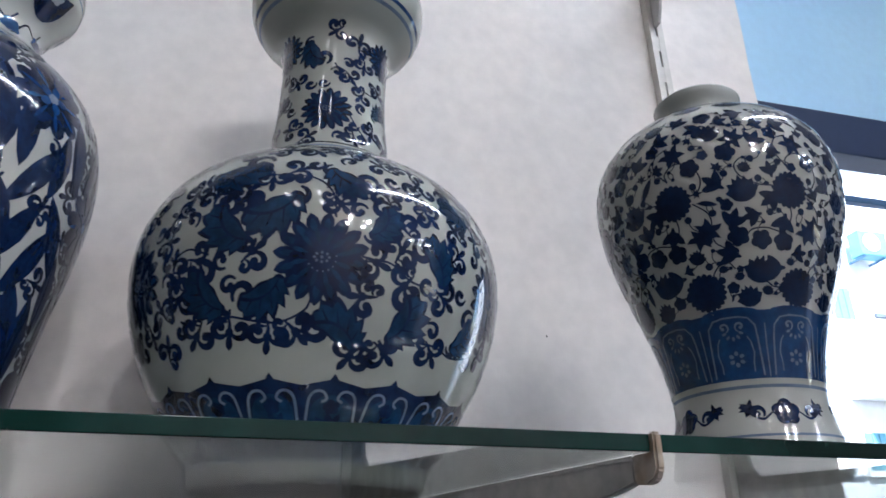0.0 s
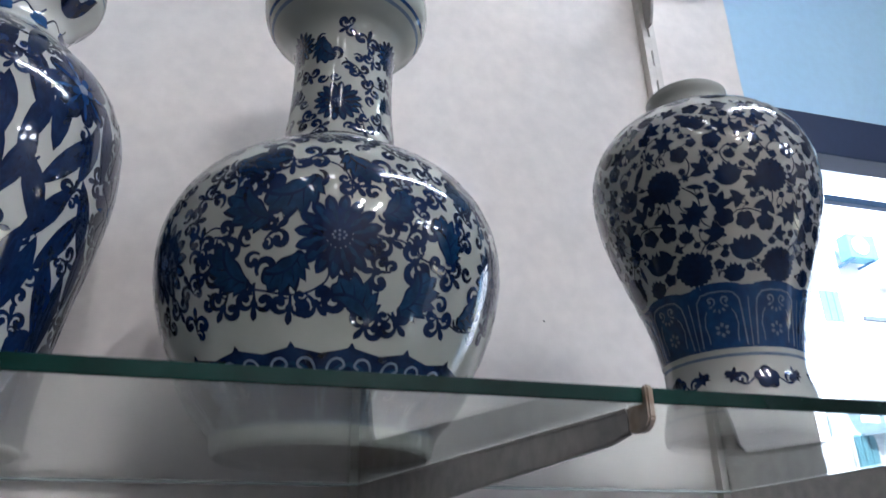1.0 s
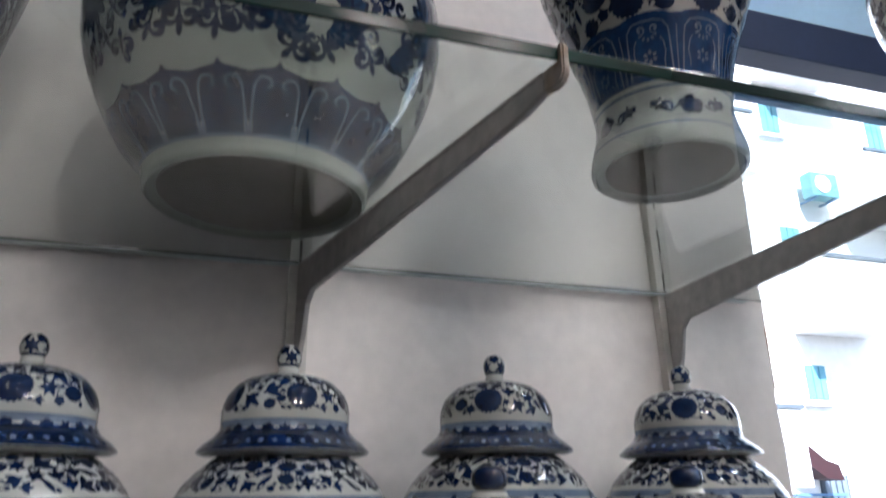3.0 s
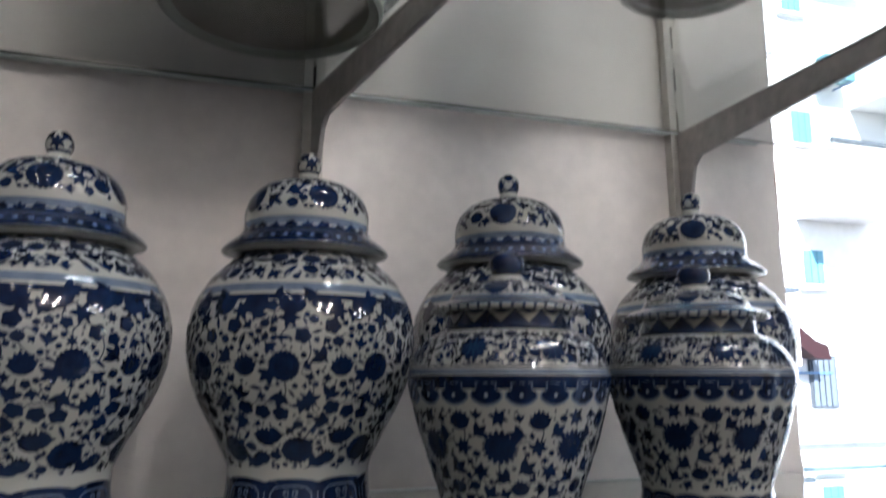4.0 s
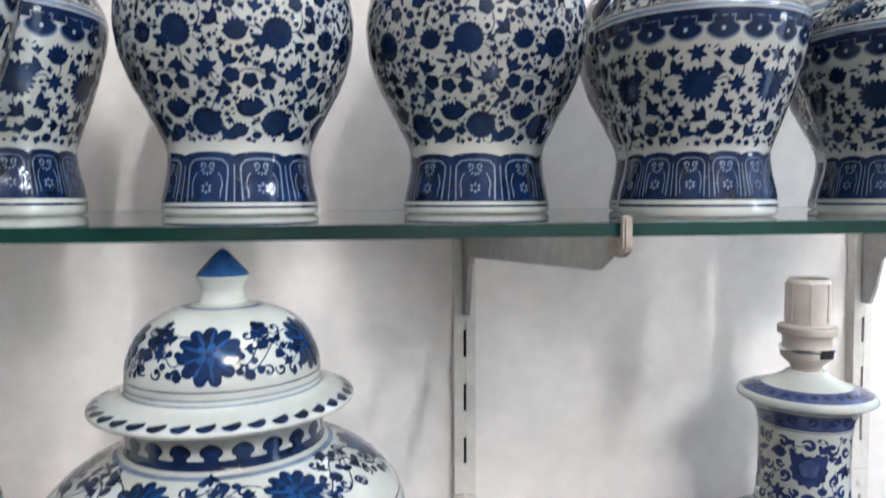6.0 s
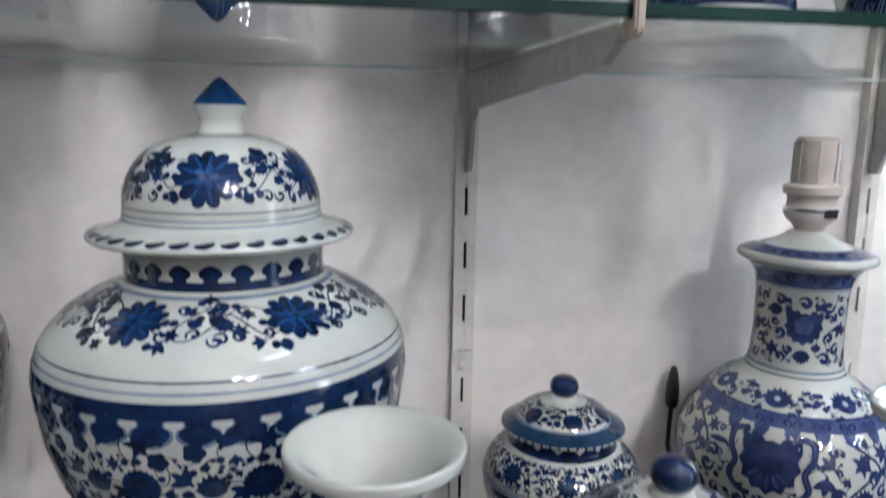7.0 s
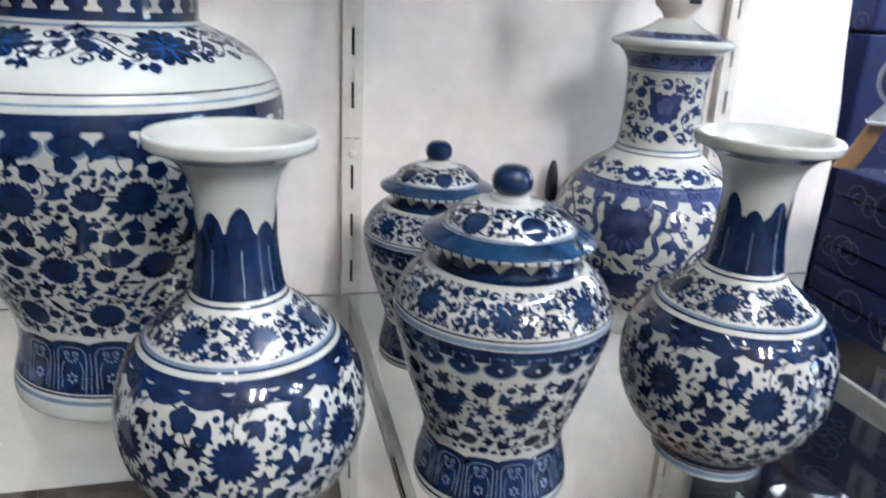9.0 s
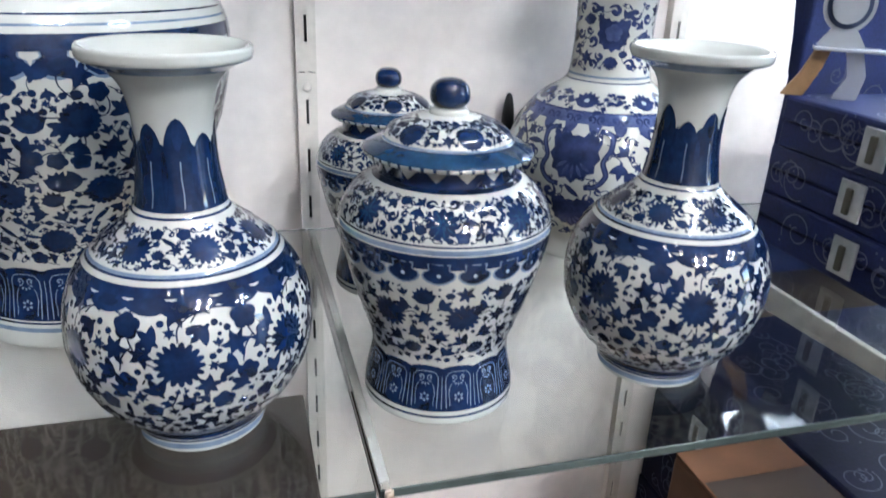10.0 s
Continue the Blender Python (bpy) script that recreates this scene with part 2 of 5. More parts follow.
class Paint:
    """Ornament laid on a turned surface. th is the angle round the axis (0 towards the front), s the way along the outline."""

    def __init__(self, line):
        self.r, self.z = line[:, 0], line[:, 1]
        d = np.hypot(np.diff(self.r), np.diff(self.z))
        self.s = np.concatenate([[0], np.cumsum(d)])
        tr, tz = np.gradient(self.r), np.gradient(self.z)
        k = np.hypot(tr, tz) + 1e-12
        self.nr, self.nz = tz / k, -tr / k
        self.parts = {}

    def at(self, z):
        i = int(np.argmin(self.z[: len(self.z) // 2 + 1]))
        return float(np.interp(z, np.maximum.accumulate(self.z[i:]), self.s[i:]))

    def rad(self, s):
        return float(np.interp(s, self.s, self.r))

    def _add(self, mat, th, s, faces, off):
        v, f, c = self.parts.setdefault(mat.name, ([], [], [0, mat]))
        base = c[0]
        def area(q):
            return sum(th[q[i - 1]] * s[q[i]] - th[q[i]] * s[q[i - 1]] for i in range(len(q)))
        faces = [q if area(q) >= 0 else q[::-1] for q in faces]
        v.append(np.stack([th, s, np.full(len(th), off)], 1))
        f.extend([[i + base for i in q] for q in faces])
        c[0] += len(th)

    def blob(self, mat, th, s, outline, rot=0.0, size=1.0, off=0.00025, rings=2):
        o = np.array(outline) * size
        c, si = math.cos(rot), math.sin(rot)
        o = o @ np.array([[c, si], [-si, c]])
        n = len(o)
        pts = np.concatenate([[[0, 0]]] + [o * (k + 1) / rings for k in range(rings)])
        faces = [(0, 1 + i, 1 + (i + 1) % n) for i in range(n)]
        for k in range(rings - 1):
            a, b = 1 + k * n, 1 + (k + 1) * n
            faces += [(a + i, b + i, b + (i + 1) % n, a + (i + 1) % n) for i in range(n)]
        ss = s + pts[:, 1]
        self._add(mat, th + pts[:, 0] / np.interp(ss, self.s, self.r), ss, faces, off)

    def strip(self, mat, th, s, path, width, rot=0.0, off=0.0002):
        p = np.array(path, float)
        c, si = math.cos(rot), math.sin(rot)
        p = p @ np.array([[c, si], [-si, c]])
        w = np.broadcast_to(np.array(width, float), (len(p),))[:, None] / 2
        t = np.gradient(p, axis=0)
        t /= np.linalg.norm(t, axis=1)[:, None] + 1e-12
        nn = np.stack([-t[:, 1], t[:, 0]], 1)
        q = np.concatenate([p + nn * w, p - nn * w])
        n = len(p)
        ss = s + q[:, 1]
        self._add(mat, th + q[:, 0] / np.interp(ss, self.s, self.r), ss,
                  [(i, i + n, i + 1 + n, i + 1) for i in range(n - 1)], off)

    def ribbon(self, mat, th, s, path, left, right, rot=0.0, off=0.0002):
        """A strip whose two sides stand off its line by widths of their own."""
        p = np.array(path, float)
        c, si = math.cos(rot), math.sin(rot)
        p = p @ np.array([[c, si], [-si, c]])
        t = np.gradient(p, axis=0)
        t /= np.linalg.norm(t, axis=1)[:, None] + 1e-12
        nn = np.stack([-t[:, 1], t[:, 0]], 1)
        q = np.concatenate([p + nn * np.array(left)[:, None], p, p - nn * np.array(right)[:, None]])
        n = len(p)
        ss = s + q[:, 1]
        faces = [(i + g, i + n + g, i + 1 + n + g, i + 1 + g) for g in (0, n) for i in range(n - 1)]
        self._add(mat, th + q[:, 0] / np.interp(ss, self.s, self.r), ss, faces, off)

    def ring(self, mat, z0, z1, off=0.00015, seg=96, by_s=False):
        s0, s1 = (z0, z1) if by_s else (self.at(z0), self.at(z1))
        rows = max(2, int(abs(s1 - s0) / 0.0011))
        th = np.tile(np.linspace(0, 2 * math.pi, seg + 1), rows + 1)
        ss = np.repeat(np.linspace(s0, s1, rows + 1), seg + 1)
        self._add(mat, th, ss, [(k * (seg + 1) + i, k * (seg + 1) + i + 1, (k + 1) * (seg + 1) + i + 1, (k + 1) * (seg + 1) + i)
                                for k in range(rows) for i in range(seg)], off)

    def done(self, parent, names):
        for key, (v, f, c) in self.parts.items():
            a = np.concatenate(v)
            r, z = np.interp(a[:, 1], self.s, self.r), np.interp(a[:, 1], self.s, self.z)
            nr, nz = np.interp(a[:, 1], self.s, self.nr), np.interp(a[:, 1], self.s, self.nz)
            sn, cs = np.sin(a[:, 0]), -np.cos(a[:, 0])
            rr, zz = r + nr * a[:, 2], z + nz * a[:, 2]
            me = bpy.data.meshes.new(names)
            me.from_pydata(np.stack([rr * sn, rr * cs, zz], 1).tolist(), [], f)
            me.materials.append(c[1])
            me.polygons.foreach_set("use_smooth", [True] * len(me.polygons))
            me.normals_split_custom_set_from_vertices(np.stack([nr * sn, nr * cs, nz], 1).tolist())
            ob = new(names, me)
            ob.parent = parent
            tagged(ob, kind="stuff")
            tagged(ob, {"cobalt_dark": "dark cobalt blue brushwork", "cobalt_wash": "mid blue wash", "cobalt_teal": "teal blue wash", "cobalt_mid": "deep blue brushwork", "cobalt_thin": "thin grey-blue lines",
                        "glaze_line": "white reserved lines", "cobalt_violet": "violet-blue brushwork", "cobalt_lilac": "pale violet-blue wash"}.get(key, "painted ornament"))


def polar(f, n):
    return [(f(2 * math.pi * k / n) * math.sin(2 * math.pi * k / n), f(2 * math.pi * k / n) * math.cos(2 * math.pi * k / n)) for k in range(n)]


def aster(petals=20, deep=0.11):
    return polar(lambda a: 1 - deep + deep * abs(math.cos(petals * a / 2)) ** 0.7, petals * 4)


ASTER, DISC, SPIKED = aster(), polar(lambda a: 1.0, 14), aster(17, 0.24)
ROSETTE = polar(lambda a: 0.80 + 0.20 * abs(math.cos(2.5 * a)), 30)


def mirrored(half):
    """A closed outline from its right half, top to bottom."""
    return half + [(-x, y) for x, y in half[::-1] if abs(x) > 1e-6]


IVY = mirrored([(0, 1.0), (0.10, 0.78), (0.24, 0.52), (0.48, 0.66), (0.86, 0.62), (0.62, 0.34), (0.46, 0.12), (0.62, -0.10), (0.72, -0.46), (0.40, -0.36), (0.18, -0.34), (0.10, -0.62), (0, -0.85)])
SPRAY = mirrored([(0, 1.05), (0.16, 0.74), (0.26, 0.46), (0.46, 0.66), (0.74, 0.80), (0.72, 0.46), (0.58, 0.22), (0.78, 0.14), (0.98, -0.06), (0.66, -0.24), (0.34, -0.28), (0.18, -0.52), (0, -0.70)])
PETAL = mirrored([(0, 1.0), (0.12, 0.90), (0.32, 0.66), (0.41, 0.32), (0.37, -0.1), (0.22, -0.6), (0, -1.0)])
BLADE = [(0.0, 1.0), (0.16, 0.72), (0.28, 0.4), (0.33, 0.05), (0.28, -0.35), (0.15, -0.75), (0.0, -1.0), (-0.13, -0.7), (-0.2, -0.3), (-0.22, 0.1), (-0.18, 0.45), (-0.1, 0.75)]
TONGUE = [(0, 1.0), (0.22, 0.93), (0.40, 0.74), (0.5, 0.45), (0.5, 0.0), (0.5, -0.5), (0.5, -1.0), (0, -1.0), (-0.5, -1.0), (-0.5, -0.5), (-0.5, 0), (-0.5, 0.45), (-0.40, 0.74), (-0.22, 0.93)]
HANG = [(math.sin(a) * 0.5, -0.15 - 0.85 * math.cos(a) * (1 if abs(math.sin(a)) > 0.35 else 1.05)) for a in np.linspace(-1.75, 1.75, 13)][::-1] + [(-0.5, 0.25), (0.5, 0.25)]


RUYI = mirrored([(0, 1.0), (0.40, 1.0), (0.36, 0.50), (0.42, 0.36), (0.54, 0.26), (0.60, -0.08), (0.55, -0.40), (0.40, -0.70), (0.20, -0.92), (0, -1.0)])
SCALLOP = mirrored([(0, 1.0), (0.46, 1.0), (0.46, 0.5), (0.54, 0.2), (0.53, -0.2), (0.41, -0.6), (0.2, -0.88), (0, -1.0)])
RUYI_UP = [(x, -y) for x, y in RUYI[::-1]]
TREFOIL = mirrored([(0, 1.0), (0.22, 0.66), (0.30, 0.36), (0.62, 0.46), (0.95, 0.44), (0.82, 0.06), (0.58, -0.24), (0.36, -0.42), (0.18, -0.50), (0.10, -0.78), (0, -0.85)])
LOTUS = mirrored([(0, 1.0), (0.16, 0.66), (0.36, 0.86), (0.46, 0.50), (0.78, 0.56), (0.72, 0.22), (0.98, 0.05), (0.74, -0.26), (0.58, -0.52), (0.30, -0.66), (0, -0.72)])
PEONY = mirrored([(0, .86), (.22, .80), (.36, 1.0), (.62, .88), (.90, .98), (.96, .62), (.86, .28), (1.0, .02), (.82, -.22), (.84, -.52), (.58, -.60), (.48, -.86), (.22, -.80), (0, -1.0)])


def curl_path(turns=0.9, n=14, size=1.0, hand=1):
    return [(hand * size * (0.5 - 0.5 * (1 - 0.75 * u) * math.cos(u * turns * 6.283)) - hand * 0.25 * size,
             size * (0.5 * (1 - 0.75 * u) * math.sin(u * turns * 6.283))) for u in np.linspace(0, 1, n)]


SPEAR = mirrored([(0, 1.0), (0.14, 0.94), (0.28, 0.80), (0.40, 0.56), (0.48, 0.25), (0.5, -0.2), (0.5, -1.0), (0, -1.0)])


def curl(P, mat, th, s, size, rot, hand=1, fat=0.16, off=0.0002):
    path = curl_path(0.85, 14, size, hand)
    P.strip(mat, th, s, path, (0.10 + (fat - 0.10) * np.sin(np.linspace(0.1, 2.4, 14))) * size, rot, off=off)
    x, y = path[-1]
    c, si = math.cos(rot), math.sin(rot)
    x, y = x * c - y * si, x * si + y * c
    P.blob(mat, th + x / P.rad(s), s + y, DISC, 0, size * (0.11 + fat * 0.25), off=off, rings=1)


def aster_flower(P, th, s, R, mats=None, detail=False, shape=None):
    """A round many-petalled blossom; the large ones show two rows of pointed petals and a beaded eye."""
    dark, wash = mats or (COBALT, MID)
    if not detail:
        P.blob(dark, th, s, shape or ASTER, 0.2, R, rings=3)
        P.blob(wash, th, s, polar(lambda a: 0.86 + 0.14 * abs(math.cos(5 * a)), 40), 0.1, R * 0.62, off=0.0004, rings=2)
        return
    for k in range(16):
        a = 0.1 + 2 * math.pi * k / 16
        P.blob(dark, th + R * 0.66 * math.sin(a) / P.rad(s), s + R * 0.66 * math.cos(a), PETAL, -a, R * 0.36, rings=2)
        P.blob(wash, th + R * 0.66 * math.sin(a) / P.rad(s), s + R * 0.66 * math.cos(a), [(x * 0.75, y) for x, y in PETAL], -a, R * 0.23, off=0.0003, rings=1)
    P.blob(dark, th, s, aster(12, 0.2), 0, R * 0.68, off=0.0004, rings=3)
    for k in range(12):
        a = 0.3 + 2 * math.pi * k / 12
        P.blob(wash, th + R * 0.46 * math.sin(a) / P.rad(s), s + R * 0.46 * math.cos(a), [(x * 0.7, y) for x, y in PETAL], -a, R * 0.18, off=0.0005, rings=1)
    for k in range(8):
        a = 2 * math.pi * k / 8
        P.blob(GREYBLUE, th + R * 0.15 * math.sin(a) / P.rad(s), s + R * 0.10 * math.cos(a), DISC, 0, R * 0.030, off=0.0007, rings=1)
        P.blob(GREYBLUE, th + R * 0.30 * math.sin(a * .5 - 1.7 + math.pi) / P.rad(s), s + R * 0.30 * math.cos(a * .5 - 1.7 + math.pi), DISC, 0, R * 0.018, off=0.0007, rings=1)
    P.blob(GREYBLUE, th, s, DISC, 0, R * 0.035, off=0.0007, rings=1)


def lotus_flower(P, th, s, R, rng, dark, wash):
    """A large open lotus with pointed petals: dark edges, washed petals, darker heart."""
    P.blob(dark, th, s, polar(lambda a: 0.76 + 0.24 * abs(math.cos(5.5 * a)) ** 0.7, 66), 0, R, rings=3)
    for k in range(9):
        a = 2 * math.pi * k / 9 + 0.15
        P.blob(wash, th + R * 0.58 * math.sin(a) / P.rad(s), s + R * 0.58 * math.cos(a), [(x * 0.62, y) for x, y in BLADE], -a, R * 0.30, off=0.0004, rings=2)
    for k in range(5):
        a = 2 * math.pi * k / 5 + 0.3
        P.blob(wash, th + R * 0.24 * math.sin(a) / P.rad(s), s + R * 0.24 * math.cos(a), [(x * 0.7, y) for x, y in DISC], -a, R * 0.16, off=0.0004, rings=1)


def leafy_branch(P, th, s, span, rise, rng, dark, size, flip=1):
    """A winding stem with leaves, buds and berries to both sides."""
    line = [(span * (u - 0.5), flip * rise * math.sin((u - 0.5) * 5.2)) for u in np.linspace(0, 1, 26)]
    P.strip(dark, th, s, line, size * 0.16)
    for i in range(1, 25, 2):
        x, y = line[i]
        side = 1 if i % 4 == 1 else -1
        x, y = x + rng.uniform(-0.3, 0.3) * size, y + side * size * rng.uniform(0.8, 1.5)
        shape = rng.choice((TREFOIL, IVY, DISC, LOTUS, DISC))
        P.blob(dark, th + x / P.rad(s), s + y, shape, rng.random() * 6.28, size * (0.42 if shape is DISC else rng.uniform(0.7, 1.05)), rings=1)


def acanthus_leaf(P, th, s, size, rot, hand=1):
    """A broad comma-shaped leaf: toothed back, smooth hollow, a washed blade inside a dark edge, curls at root and tip."""
    u = np.linspace(0, 1, 45)
    a = -0.95 + 1.9 * u
    path = np.stack([hand * 0.68 * size * (np.cos(a) - 0.85), 0.68 * size * np.sin(a)], 1)
    saw = 1 - 0.42 * ((u * 6.5) % 1.0)
    back = size * (0.04 + 0.60 * np.sin(np.pi * u ** 0.80) ** 0.8 * saw)
    hollow = size * (0.04 + 0.30 * np.sin(np.pi * u ** 1.1) ** 0.9)
    sides = (hollow, back) if hand > 0 else (back, hollow)
    P.ribbon(COBALT, th, s, path, *sides, rot)
    P.ribbon(TEAL, th, s, path[3:-3], *[w[3:-3] * 0.80 for w in sides], rot, off=0.0004)
    P.strip(COBALT, th, s, path[3:-4], size * np.linspace(0.09, 0.03, 38), rot, off=0.0006)
    for v in (12, 20, 28, 35):
        x, y = path[v]
        out = np.array((hand * math.cos(a[v] - 0.6), math.sin(a[v] - 0.6))) * back[v] * 0.8
        P.strip(COBALT, th, s, [(x, y), (x + out[0] * .5, y + out[1] * .5), (x + out[0], y + out[1])], (size * 0.05, size * 0.035, size * 0.01), rot, off=0.0006)
    c, si = math.cos(rot), math.sin(rot)
    for i, turn, big in ((0, 1.7, 0.62), (44, -0.5, 0.50)):
        x, y = path[i]
        curl(P, COBALT, th + (x * c - y * si) / P.rad(s), s + x * si + y * c, size * big, rot + turn * hand, hand, 0.34)


def sprig(P, th, s, size, rot):
    """A short stem that forks into two hooks with round tips, a pointed bud between them and a hook at its root."""
    c, si = math.cos(rot), math.sin(rot)
    put = lambda x, y: (th + (x * c - y * si) * size / P.rad(s), s + (x * si + y * c) * size)
    P.strip(COBALT, th, s, [(0.04 * size, -0.60 * size), (0, -0.3 * size), (0, 0.0), (0, 0.25 * size)], (0.08 * size, 0.13 * size, 0.20 * size, 0.16 * size), rot)
    P.blob(COBALT, *put(0, 0.36), PETAL, rot, size * 0.36, rings=1)
    P.blob(COBALT, *put(0, 0.02), DISC, 0, size * 0.17, rings=1)
    for hand in (-1, 1):
        curl(P, COBALT, *put(hand * 0.24, -0.06), size * 0.80, rot - hand * 0.25, hand, 0.42)
    curl(P, COBALT, *put(0.16, -0.50), size * 0.55, rot - 0.9, 1, 0.42)


def motif(P, th, s, shape, size, rot, mats):
    """One leaf, bud or berry of a vine."""
    dark, wash = mats
    if shape is ROSETTE:
        P.blob(dark, th, s, ROSETTE, rot, size, rings=2)
        P.blob(wash, th, s, ROSETTE, rot, size * 0.72, off=0.0004, rings=1)
    elif shape is LOTUS:
        P.blob(dark, th, s, LOTUS, rot, size, rings=2)
        P.blob(wash, th, s, LOTUS, rot, size * 0.62, off=0.0004, rings=1)
    else:
        P.blob(dark, th, s, shape, rot, size, rings=2)


# the printed vine between two rows of blossoms: step round, rise, turn and size of each leaf and bud
VINE_LEAF = ((.13, .51, .6, .80), (-.19, -.10, 2.2, .66), (.38, .11, .9, .70), (-.36, .62, 2.6, .78), (-.20, .57, -.5, .66), (.20, -.37, -2.2, .80), (.34, -.64, 1.2, .70), (.45, -.30, -.4, .68),
             (-.11, -.36, 2.9, .68), (.14, -.45, .7, .74), (-.26, -.81, 1.6, .70), (.05, .78, -1.2, .66), (.36, .80, 1.9, .62), (-.20, -1.22, .4, .62), (.25, -1.15, -.8, .66))
VINE_BUD = ((.23, .33, .62), (-.46, .44, .64), (.46, -.47, .64), (-.34, -.52, .62), (-.13, -.54, .62), (-.04, .66, .48))
VINE_FLOWER = ((-.41, 0.0, .2, .86), (-.41, -.84, -.3, .84), (.46, .70, .2, .70), (.44, -1.10, .3, .66))
VINE_BERRY = ((-.26, .12), (.21, .12), (-.22, -.24), (.30, -.20), (-.06, .30), (.12, -.74), (-.60, -.62), (-.52, .20), (.30, .56), (-.28, .34), (.08, -.22), (-.20, -1.02), (.20, -.90))
VINE_STEM = (((-.15, .04), (-.28, .06), (-.40, .16), (-.42, .28), (-.34, .36), (-.27, .30)), ((.14, .02), (.24, .06), (.29, .20), (.24, .36), (.12, .42), (.02, .34), (.02, .24)),
             ((-.02, -.16), (-.03, -.30), (-.12, -.44), (-.28, -.40), (-.42, -.42), (-.50, -.54)), ((.16, -.06), (.27, -.22), (.24, -.48), (.32, -.58)),
             ((.02, .24), (-.06, .42), (-.02, .58), (.10, .64)), ((.10, -.88), (.20, -.76), (.30, -.72), (.36, -.80)), ((-.14, -1.0), (-.28, -1.0), (-.36, -.94)))


def vine_units(P, z_low, z_up, count, phase, R, mats, slant=0.1, top=0.85, foot=-1.3):
    """Two rows of round blossoms with the printed vine between and above them; gives back the ground taken."""
    s1, s0 = P.at(z_up), P.at(z_low)
    H, step, taken = s1 - s0, 2 * math.pi / count, []
    line = 0.0007 if R < 0.0105 else 0.0009

    def at(k, a, b):
        return phase + step * (k + a) - slant * b, s1 + b * H

    for k in range(count):
        for b in (0.0, -1.0):
            th, s = at(k, 0, b)
            aster_flower(P, th, s, R, mats)
            taken.append((th, s, R))
        for a, b, rot, size in VINE_LEAF:
            if foot < b < top:
                th, s = at(k, a, b)
                motif(P, th, s, IVY if size > 0.72 else TREFOIL, R * size * 1.0, rot, mats)
                taken.append((th, s, R * size * 0.8))
        for a, b, size in VINE_BUD:
            if foot < b < top:
                th, s = at(k, a, b)
                motif(P, th, s, ROSETTE, R * size * 0.86, a * 9, mats)
                taken.append((th, s, R * size))
        for a, b, rot, size in VINE_FLOWER:
            if foot < b < top:
                th, s = at(k, a, b)
                motif(P, th, s, LOTUS, R * size * 1.0, rot, mats)
                taken.append((th, s, R * size * 0.9))
        for a, b in VINE_BERRY:
            th, s = at(k, a, b)
            P.blob(mats[0], th, s, DISC, 0, R * 0.19, rings=1)
            taken.append((th, s, R * 0.2))
        for stem in VINE_STEM:
            line_pts = smooth_line([(step * a - slant * b, b * H) for a, b in stem], 5)
            P.strip(mats[0], phase + step * k, s1, [(x * P.rad(s1 + y), y) for x, y in line_pts], line)
    return taken


